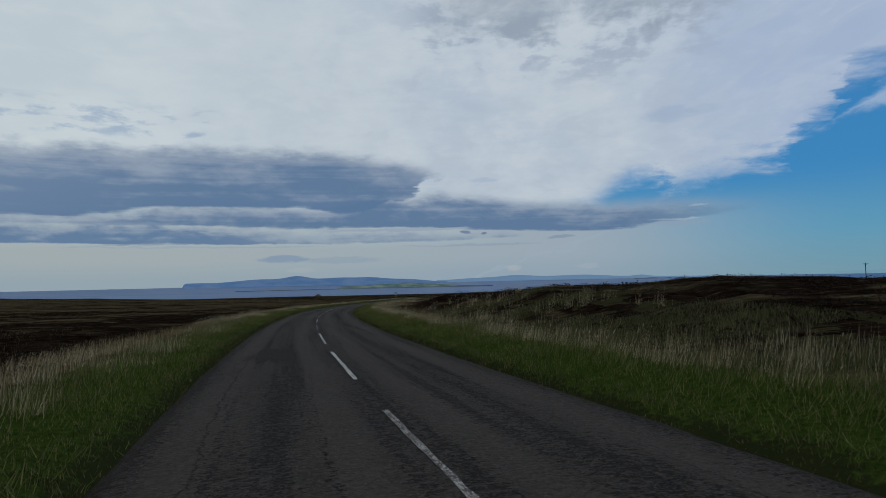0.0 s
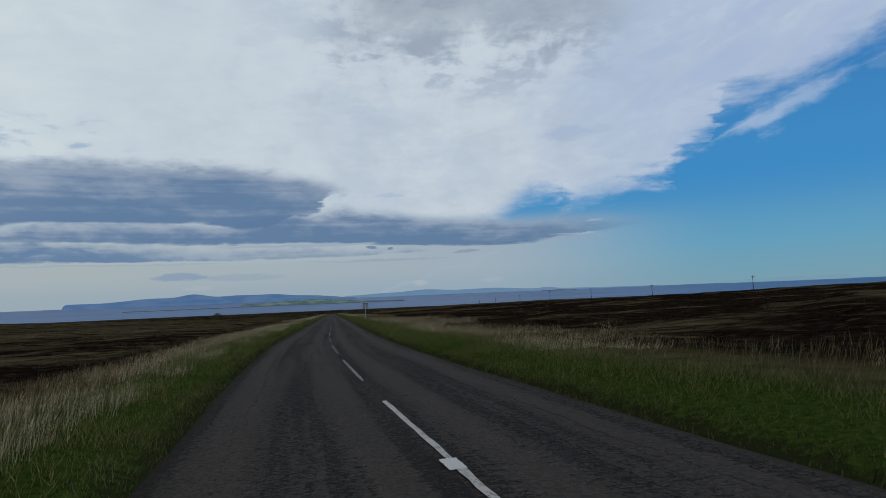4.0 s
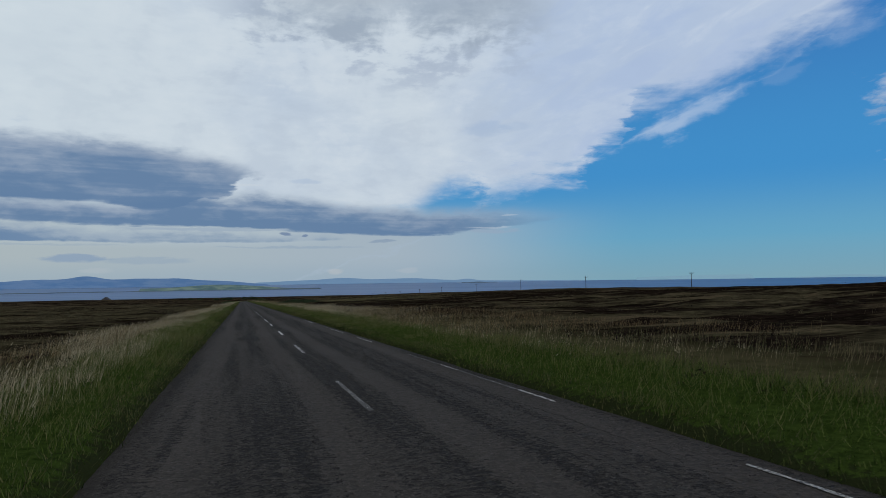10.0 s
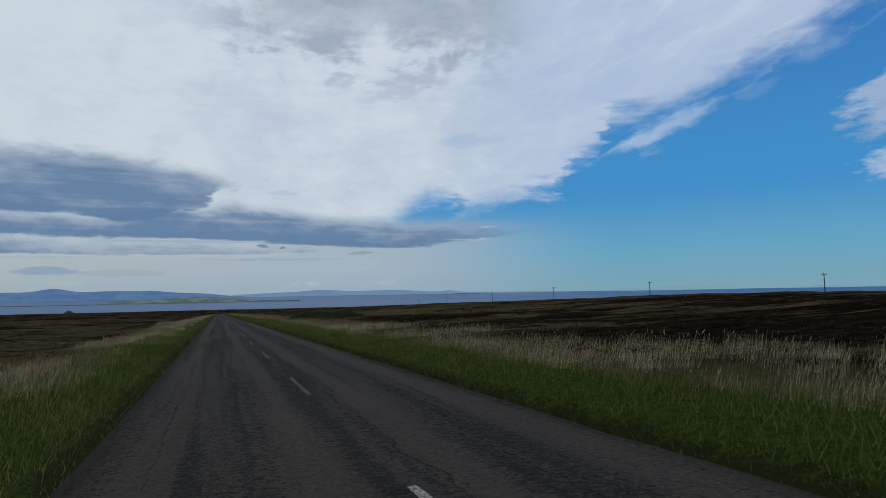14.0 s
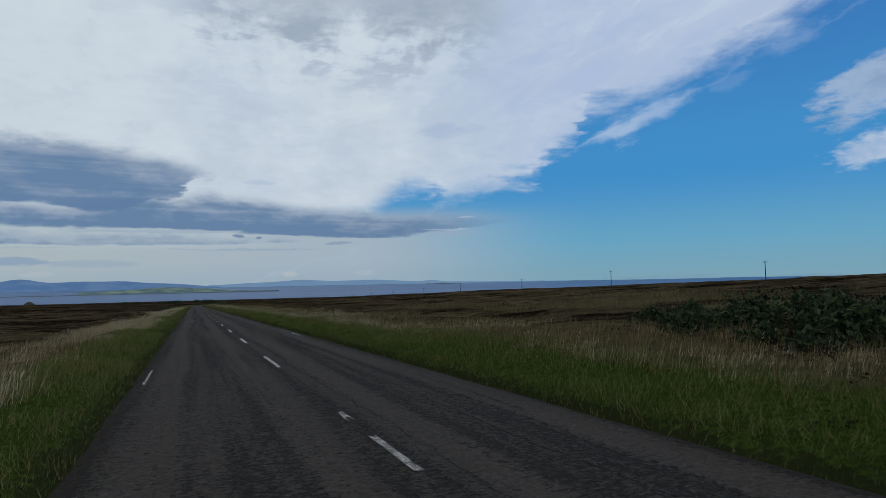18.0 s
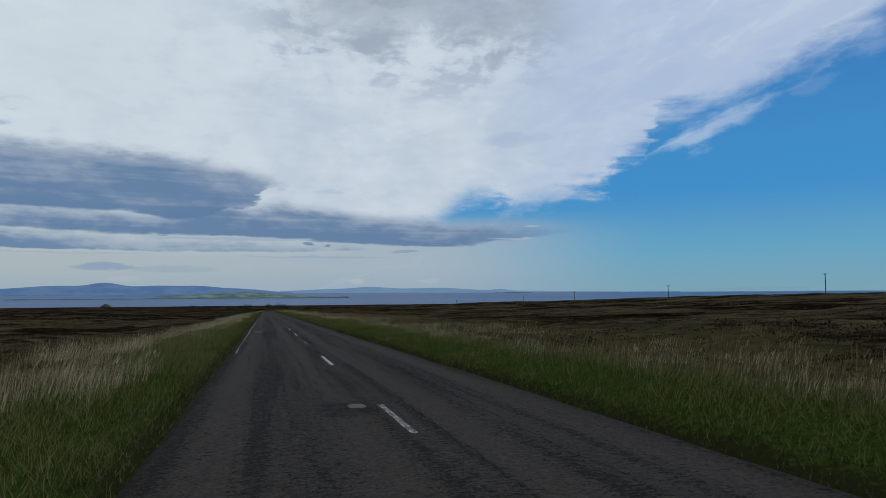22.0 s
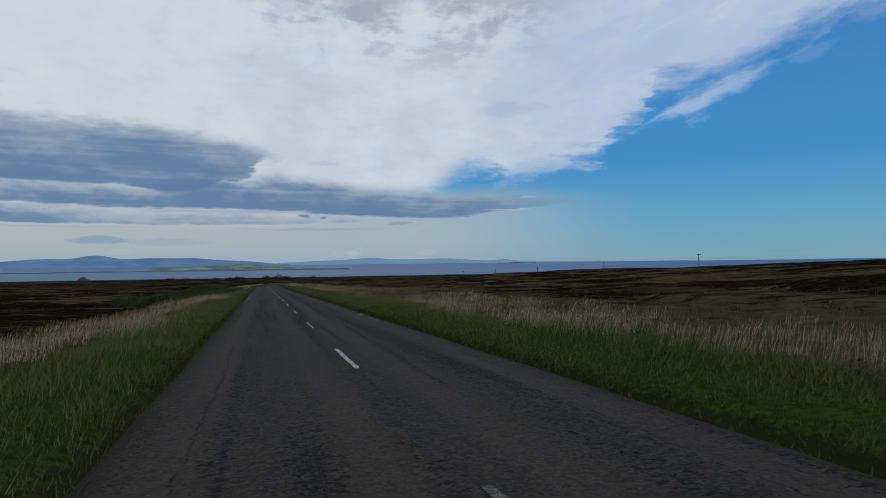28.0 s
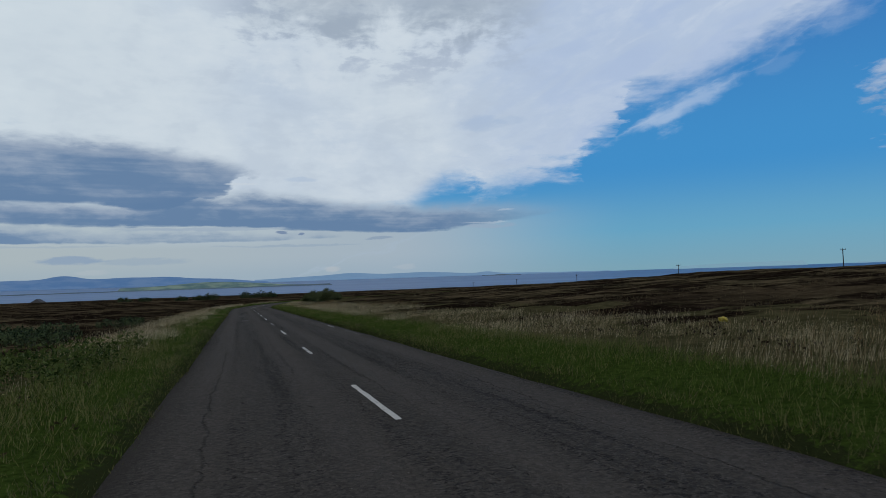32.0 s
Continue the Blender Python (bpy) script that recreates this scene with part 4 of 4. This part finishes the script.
# the tall grass stands in drifts: fine leaning stems, with seed heads here and there
for name, seeds, label, counts, per in (("tall_grass", False, "tall bleached fine-stemmed grass behind the verges", (36000, 42000), 10), ("seed_grass", True, "seeding heads over the bleached grass", (9000, 9000), 4)):
    gx, gy = [], []
    for side, count in zip((-1, 1), counts):
        x, y, l = scatter(count, Y0, Y1, side * (4.7 if side > 0 else 4.0), side * (11.0 if side > 0 else 8.5), rng, 1.35)
        keep = rough_field(x, y, 6.0, 3, 31) + 0.6 * rough_field(x, y, 1.5, 2, 33) > (0.12 if side < 0 else 0.04) + 0.35 * step(np.abs(l), 6.0 if side < 0 else 6.5, 8.5 if side < 0 else 10.0) - 0.25 * step(np.abs(l), 4.2, 5.4)
        if side < 0:
            keep &= (y > 85) | (rng.random(len(l)) < 0.55)
        if side > 0:
            thick = 0.95 - 0.8 * (1 - step(y, 72, 88)) * step(l, 5.2, 6.0) - 0.72 * step(y, 158, 172) * (1 - step(y, 232, 256)) - 0.45 * step(y, 320, 332) * (1 - step(y, 520, 560))
            keep &= rng.random(len(l)) < thick
        keep &= ~((side < 0) & (y > 628) & (y < 668) & (rng.random(len(l)) < 0.8))
        x, y = tufts(x[keep], y[keep], per, 0.13, rng)
        gx.append(x)
        gy.append(y)
    x, y = np.concatenate(gx), np.concatenate(gy)
    rich = 0.5 + 0.5 * rough_field(x, y, 8.0, 2, 41)
    low = np.where(across_at(x, y) > 0, 1 - 0.35 * step(y, 158, 175) * (1 - step(y, 235, 258)) - 0.24 * step(y, 318, 332), 1.0)
    hgt = (0.22 + 0.34 * rich) * rng.uniform(0.4, 1.15, len(x)) * (1.12 if seeds else 1.0) * low
    wide = rng.uniform(0.0035, 0.0065, len(x)) if seeds else rng.uniform(0.0035, 0.008, len(x))
    tagged(blades(name, x, y, hgt, wide, 0.15, STRAW, rng, (0.20, -0.09), 0.03, 0.30 if seeds else 0.0, not seeds), label, "grass", kind="stuff")
x, y, l = scatter(120000, Y0, Y1, 4.3, 9.5, rng, 1.0)
x2, y2, l2 = scatter(100000, Y0, Y1, -3.9, -8.0, rng, 1.0)
x, y = np.concatenate([x, x2]), np.concatenate([y, y2])
keep = (rough_field(x, y, 3.5, 3, 35) > -0.35) & ~((y < 75) & (across_at(x, y) > 6.8))
x, y = x[keep], y[keep]
hgt = rng.uniform(0.10, 0.28, len(x)) + 0.16 * step(np.abs(across_at(x, y)), 4.0, 6.0) * rng.random(len(x))
SEDGE = make_blades("rough_olive_blades", ((0.046, 0.058, 0.018), (0.105, 0.105, 0.040), (0.23, 0.18, 0.095)))
tagged(blades("rough_grass", x, y, hgt, rng.uniform(0.005, 0.010, len(x)), 0.22, SEDGE, rng, (0.12, -0.06), simple=True), "rough olive grass between verge and moor", "grass", kind="stuff")
# patches of rusty grass behind the verge
RUST = make_blades("rusty_grass_blades", ((0.11, 0.070, 0.032), (0.20, 0.132, 0.062), (0.31, 0.22, 0.115)))
x, y, l = scatter(60000, Y0, Y1, 4.6, 13.0, rng, 1.0)
x2, y2, l2 = scatter(36000, Y0, Y1, -4.6, -9.0, rng, 1.0)
x, y = np.concatenate([x, x2]), np.concatenate([y, y2])
keep = (rough_field(x, y, 14.0, 2, 36) + 0.4 * rough_field(x, y, 2.2, 2, 37) > 0.02) & ~((y < 100) & (across_at(x, y) > 6.0))
x, y = tufts(x[keep], y[keep], 3, 0.10, rng)
tagged(blades("rusty_grass", x, y, rng.uniform(0.15, 0.42, len(x)), rng.uniform(0.005, 0.010, len(x)), 0.25, RUST, rng, (0.14, -0.07), simple=True), "rusty brown grass in patches behind the verges", "grass", kind="stuff")

KNOLL = make_blades("knoll_grass_blades", ((0.030, 0.044, 0.014), (0.062, 0.074, 0.027), (0.14, 0.13, 0.060)))
x, y, l = scatter(30000, 8, 52, 5.2, 12.0, rng)
keep = rough_field(x, y, 3.0, 2, 63) > -0.05 + 0.25 * step(l, 8.0, 12.0)
x, y = tufts(x[keep], y[keep], 3, 0.10, rng)
tagged(blades("bank_grass", x, y, rng.uniform(0.06, 0.24, len(x)), rng.uniform(0.006, 0.014, len(x)), 0.4, KNOLL, rng, (0.08, 0.0), simple=True), "rough olive grass over the peat bank", "grass", kind="stuff")
x, y, l = scatter(260, 6, 52, 5.5, 12.0, rng)
keep = rough_field(x, y, 4.0, 2, 65) > 0.05
x, y = tufts(x[keep], y[keep], 26, 0.14, rng)
tagged(blades("bank_stems", x, y, rng.uniform(0.25, 0.75, len(x)), rng.uniform(0.003, 0.006, len(x)), 0.10, STRAW, rng, (0.08, -0.04), 0.03, simple=True), "tall pale grass tufts on the peat bank", "grass", kind="stuff")

gx, gy = [], []
for side in (-1, 1):
    x, y, l = scatter(26000, Y0, 860, side * 8.0, side * 75.0, rng, 1.7)
    keep = (rough_field(x, y, 11.0, 3, 51) > 0.02) & ~((side > 0) & (y < 350) & (rng.random(len(y)) < 0.85))
    x, y = tufts(x[keep], y[keep], 11, 0.18, rng)
    gx.append(x)
    gy.append(y)
x, y = np.concatenate(gx), np.concatenate(gy)
tagged(blades("moor_grass", x, y, rng.uniform(0.12, 0.36, len(x)), rng.uniform(0.004, 0.008, len(x)) * (1 + 1.1 * step(np.abs(across_at(x, y)), 10, 35)), 0.3, MIXED, rng, (0.1, -0.06), simple=True), "tufts of dry moor grass among heather", "grass", kind="stuff")


MOUNDS = ((-10, 369, 3.0), (-9.2, 440, 3.0), (-11, 465, 4.0), (-12.5, 300, 3.5), (-11.5, 205, 3.5), (14, 455, 3.5))


def sprigs(name, x, y, size, per, material, rng, flat=0.6, leaf=0.18):
    """Low rounded clumps of many small leaf triangles."""
    n = len(x)
    z = ground_z(x, y) - 0.04
    d = rng.normal(0, 1, (n * per, 3))
    d[:, 2] = np.abs(d[:, 2])
    d /= np.linalg.norm(d, axis=1)[:, None]
    s = np.repeat(size, per)
    c = np.stack([np.repeat(x, per), np.repeat(y, per), np.repeat(z, per)], 1) + d * (s * rng.uniform(0.6, 1.05, n * per))[:, None] * np.array([1, 1, flat])
    e = rng.normal(0, 1, (n * per, 2, 3)) * (s * leaf)[:, None, None]
    v = np.stack([c - e[:, 0] * 0.5, c + e[:, 0] * 0.5, c + e[:, 1] * 0.4 + d * (s * leaf)[:, None]], 1).reshape(-1, 3)
    return new(name, mesh_from(name, v, np.arange(len(v)).reshape(-1, 3), material))


gx, gy = [], []
for side in (-1, 1):
    x, y, l = scatter(12500, Y0, 860, side * 6.8, side * 70.0, rng, 1.9)
    keep = rough_field(x, y, 11.0, 3, 51) < 0.08
    gx.append(x[keep])
    gy.append(y[keep])
x, y = np.concatenate(gx), np.concatenate(gy)
bank_x, bank_y, l = scatter(2600, 14, 95, 7.5, 34, rng)
mound_x = np.concatenate([rng.normal(mx, wd * 0.6, 150) for mx, my, wd in MOUNDS])
mound_y = np.concatenate([rng.normal(my, wd * 0.9, 150) for mx, my, wd in MOUNDS])
x, y = np.concatenate([x, bank_x, mound_x]), np.concatenate([y, bank_y, mound_y])
near = np.abs(across_at(x, y)) < 17
size = rng.uniform(0.18, 0.46, len(x))
tagged(sprigs("heather", x[near], y[near], size[near], 36, HEATH, rng, 0.48, 0.10), "dark brown heather clumps beside the verges", "heather", kind="stuff")
tagged(sprigs("heather", x[~near], y[~near], size[~near] * 1.1, 12, HEATH, rng, 0.4, 0.13), "dark brown heather clumps out on the moor", "heather", kind="stuff")
x, y, l = scatter(420, Y0, Y1, 3.5, 5.6, rng)
x2, y2, l2 = scatter(520, Y0, Y1, -3.3, -5.6, rng)
x, y = np.concatenate([x, x2]), np.concatenate([y, y2])
keep = rough_field(x, y, 22.0, 2, 61) > 0.05
tagged(sprigs("dock", x[keep], y[keep], rng.uniform(0.10, 0.22, int(keep.sum())), 16, WEED, rng, 0.9), "dark leafy weeds in the verge grass", "weeds", kind="stuff")


x, y, l = scatter(13000, 362, 420, 17.0, 44.0, rng)
keep = rough_field(x, y, 9.0, 2, 73) + 0.3 * rough_field(x, y, 2.0, 2, 74) > 0.02
x, y = tufts(x[keep], y[keep], 8, 0.2, rng)
tagged(blades("ridge_grass", x, y, rng.uniform(0.2, 0.62, len(x)), rng.uniform(0.006, 0.013, len(x)), 0.2, SEDGE, rng, (0.15, -0.06), simple=True), "long olive grass on a low rise behind the shrubs", "grass", kind="stuff")
NETTLE = make_blades("nettle_leaves", ((0.020, 0.036, 0.008), (0.048, 0.074, 0.016), (0.088, 0.110, 0.030)))
x, y, l = scatter(900, 630, 668, -4.3, -9.5, rng)
keep = rough_field(x, y, 5.0, 2, 67) + 0.25 > 0.12 * rng.random(len(x))
tagged(sprigs("nettles", x[keep], y[keep], rng.uniform(0.18, 0.42, int(keep.sum())), 60, NETTLE, rng, 1.5, 0.14), "dark green leafy nettles and docks behind the verge", "weeds", kind="stuff")

WILLOW = make_blades("willow_leaves", ((0.045, 0.062, 0.022), (0.075, 0.095, 0.038), (0.11, 0.12, 0.055)))


def build_bush(x, y, wide, high, leaves, label, group, seed, leaf=0.09, name="bush", leafage=None):
    """Several stems from the ground and a ragged crown of small leaves."""
    rng = np.random.default_rng(seed)
    leafage = leafage or SHRUB
    bush = tagged(new(name), label, "bush", group)
    bush.location = (x, y, float(ground_z(x, y)) - 0.05)
    tips = []
    for k in range(7):
        a, out = rng.uniform(0, 2 * math.pi), rng.uniform(0.15, 0.8)
        tip = Vector((math.cos(a) * wide / 2 * out, math.sin(a) * wide / 2 * out * 0.9, high * rng.uniform(0.45, 0.70) * (1 - 0.3 * out)))
        tips.append(tip)
        bm = bmesh.new()
        rod(bm, 0.045 * high / 2 + 0.012, 0.012, tip.length, tip.to_track_quat("Z", "Y").to_matrix().to_4x4(), 6)
        part("stem", bm, WOOD, bush)
    clumps = []
    for k in range(30):
        a, out = rng.uniform(0, 2 * math.pi), math.sqrt(rng.random())
        clumps.append((math.cos(a) * wide * 0.44 * out, math.sin(a) * wide * 0.40 * out, high * (0.18 + 0.66 * rng.random() * (1 - 0.55 * out * out)), rng.uniform(0.10, 0.20)))
    c = np.array(clumps)
    pick = rng.integers(0, len(c), leaves)
    d = rng.normal(0, 1, (leaves, 3))
    d /= np.linalg.norm(d, axis=1)[:, None]
    size = np.minimum(wide, high * 2.2)
    p = c[pick, :3] + d * (c[pick, 3] * size * rng.uniform(0.5, 1.1, leaves))[:, None]
    p[:, 2] = np.maximum(p[:, 2], 0.03)
    e = rng.normal(0, leaf, (leaves, 2, 3))
    v = np.stack([p - e[:, 0] * 0.5, p + e[:, 0] * 0.5, p + e[:, 1] * 0.7 + d * leaf * 0.6], 1).reshape(-1, 3)
    ob = new("crown", mesh_from("crown", v, np.arange(len(v)).reshape(-1, 3), leafage))
    ob.parent = bush
    return bush


for k, (x, y, wd, hg) in enumerate(((9.0, 360.0, 2.4, 0.35), (11.5, 360.5, 3.6, 0.75), (10.4, 363.5, 3.4, 0.75), (13.6, 363.0, 4.0, 1.3), (12.0, 366.8, 3.8, 1.2), (15.5, 366.0, 3.8, 1.2), (13.8, 370.0, 4.0, 1.3), (11.6, 371.0, 3.2, 0.9), (16.8, 371.5, 3.8, 1.1), (14.5, 375.0, 3.4, 0.9), (10.6, 367.2, 3.0, 0.5), (17.6, 367.5, 3.4, 0.9))):
    build_bush(x - 1.5, y + 2.5, wd * 1.15, hg * 0.72, 3200, "low dense dark green shrub in the moor grass", "shrubs on the moor", 100 + k, 0.08, "shrub")
for k, (x, y, wd, hg) in enumerate(((12.4, 772.0, 3.6, 2.7), (14.6, 774.0, 4.0, 3.1), (16.6, 776.0, 3.4, 2.6), (10.9, 773.0, 2.4, 1.8))):
    build_bush(x, y, wd, hg * 0.85, 7000, "rounded green roadside bush inside the bend", "bushes at the bend", 130 + k, 0.13, leafage=WILLOW)
rng = np.random.default_rng(77)
for k in range(16):
    yy = 618 + 5.4 * k + rng.uniform(-1.5, 1.5)
    build_bush(-8.4 - rng.uniform(0, 5.5), yy, rng.uniform(3.2, 4.6), rng.uniform(0.75, 1.15), 1500, "low dark green shrub behind the verge grass", "shrubs beside the road", 160 + k, 0.08, "shrub")


# ---- far houses ----
def build_house(x, y, turn, long, deep, wall, ridge, wall_mat, roof_mat, label, chimneys=1, z=None):
    """A long low house: walls, pitched roof, doors and windows with panes, chimneys."""
    house = tagged(new("cottage"), label, "house")
    house.matrix_basis = Matrix.Translation((x, y, (float(ground_z(x, y)) if z is None else z) - 0.2)) @ pose(0, 0, 0, 0, 0, turn)
    bm = bmesh.new()
    pts = [(-deep / 2, 0), (deep / 2, 0), (deep / 2, wall), (0, ridge - 0.12), (-deep / 2, wall)]
    ends = [[bm.verts.new((sx * long / 2, p[0], p[1])) for p in pts] for sx in (-1, 1)]
    bm.faces.new(ends[0][::-1])
    bm.faces.new(ends[1])
    for i in range(5):
        j = (i + 1) % 5
        bm.faces.new((ends[0][i], ends[0][j], ends[1][j], ends[1][i]))
    part("wall", bm, wall_mat, house)
    rise = ridge - wall
    for sy in (-1, 1):
        bm = bmesh.new()
        run = deep / 2 + 0.35
        a = math.atan2(rise, deep / 2)
        box(bm, (long + 0.5, run / math.cos(a), 0.14), (0, 0, 0), 0.02)
        bmesh.ops.transform(bm, matrix=Matrix.Translation((0, sy * run / 2, ridge - math.tan(a) * run / 2)) @ Matrix.Rotation(-sy * a, 4, "X"), verts=bm.verts)
        part("roof", bm, roof_mat, house)
    for k in range(chimneys):
        bm = bmesh.new()
        box(bm, (0.9, 0.6, 1.3), ((long / 2 - 0.7) * (1 - 2 * k), 0, ridge + 0.35), 0.04)
        part("chimney", bm, wall_mat, house)
    for k in range(3):
        bm = bmesh.new()
        box(bm, (0.9, 0.08, 1.1), (long * (-0.3 + 0.3 * k), -deep / 2 - 0.02, wall * 0.55), 0.02)
        win = part("window", bm, STEEL, house)
        bm = bmesh.new()
        box(bm, (0.74, 0.03, 0.94), (long * (-0.3 + 0.3 * k), -deep / 2 - 0.065, wall * 0.55))
        part("pane", bm, GLASS, win, "dark window pane")
    return house


GLASS = plain("dark_pane", (0.02, 0.025, 0.03), 0.1, 0.1, 2.0, 0.0, 0.5)
STONE = plain("dark_stone_wall", (0.10, 0.09, 0.085), 0.9, 0.25, 2.0)
SLATE = plain("dark_slate_roof", (0.055, 0.055, 0.06), 0.7, 0.2, 3.0)
build_house(-268, 1655, 82, 12, 14, 1.6, 6.2, STONE, SLATE, "dark stone farmhouse with a pitched roof near the shore", 0)
for k, (x, y, wd, hg) in enumerate(((-15, 985, 8, 3.6), (-21, 992, 7, 3.0), (2, 980, 7, 3.6), (8, 986, 8, 4.2), (15, 990, 7, 3.2), (-60, 1015, 9, 2.6), (-50, 1020, 8, 2.4), (-30, 1000, 7, 2.2))):
    build_bush(x, y, wd, hg, 1400, "dark windswept bush far beyond the bend", "bushes beyond the bend", 220 + k, 0.28)


def build_marker(x, y):
    post = tagged(new("marker_post"), "slim pale marker post beside the bend", "marker post")
    post.location = (x, y, float(ground_z(x, y)) - 0.2)
    bm = bmesh.new()
    rod(bm, 0.05, 0.045, 1.9, Matrix.Identity(4), 10)
    part("post", bm, STEEL, post)
    bm = bmesh.new()
    box(bm, (0.30, 0.02, 0.40), (0, -0.06, 1.75), 0.01)
    part("plate", bm, ALU, post)
    return post


build_marker(14.6, 800.0)


# ---- small things in the verges ----
def build_sack(x, y, up):
    """A crumpled yellow plastic sack caught in the grass."""
    bm = bmesh.new()
    bmesh.ops.create_icosphere(bm, subdivisions=3, radius=0.5)
    for v in bm.verts:
        k = 1 + 0.28 * noise.noise(v.co * 3.1) + 0.12 * noise.noise(v.co * 8.0)
        v.co = Vector((v.co.x * 0.30 * k, v.co.y * 0.22 * k, v.co.z * 0.15 * k + 0.06))
    me = bpy.data.meshes.new("plastic_sack")
    bm.to_mesh(me)
    bm.free()
    me.materials.append(plain("yellow_plastic", (0.48, 0.36, 0.025), 0.4, 0.15, 12.0))
    ob = new("plastic_sack", me)
    ob.matrix_basis = Matrix.Translation((x, y, float(ground_z(x, y)) + up)) @ pose(0, 0, 0, 4, 6, 20)
    return tagged(ob, "crumpled yellow plastic sack lying in moor grass", "plastic sack")


build_sack(10.4, 661.0, 0.0)
PETAL = make_blades("pale_flower_heads", ((0.45, 0.43, 0.36), (0.55, 0.53, 0.45), (0.50, 0.40, 0.10)))
rng = np.random.default_rng(91)
x, y, l = scatter(900, Y0, Y1, 3.3, 6.5, rng)
x2, y2, l2 = scatter(700, Y0, Y1, -3.2, -5.6, rng)
x, y = np.concatenate([x, x2]), np.concatenate([y, y2])
keep = rough_field(x, y, 12.0, 2, 71) > 0.1
x, y = x[keep], y[keep]
n = len(x)
z = ground_z(x, y) + rng.uniform(0.10, 0.28, n)
a = rng.uniform(0, 6.28, n)
r = rng.uniform(0.012, 0.028, n)
ring = [np.stack([x + r * np.cos(a + k * 2.094), y + r * np.sin(a + k * 2.094), z + rng.normal(0, 0.008, n)], -1) for k in range(3)]
v = np.stack(ring, 1).reshape(-1, 3)
tagged(new("wildflowers", mesh_from("wildflowers", v, np.arange(len(v)).reshape(-1, 3), PETAL)), "small pale flower heads scattered through the verges", "wildflowers", kind="stuff")
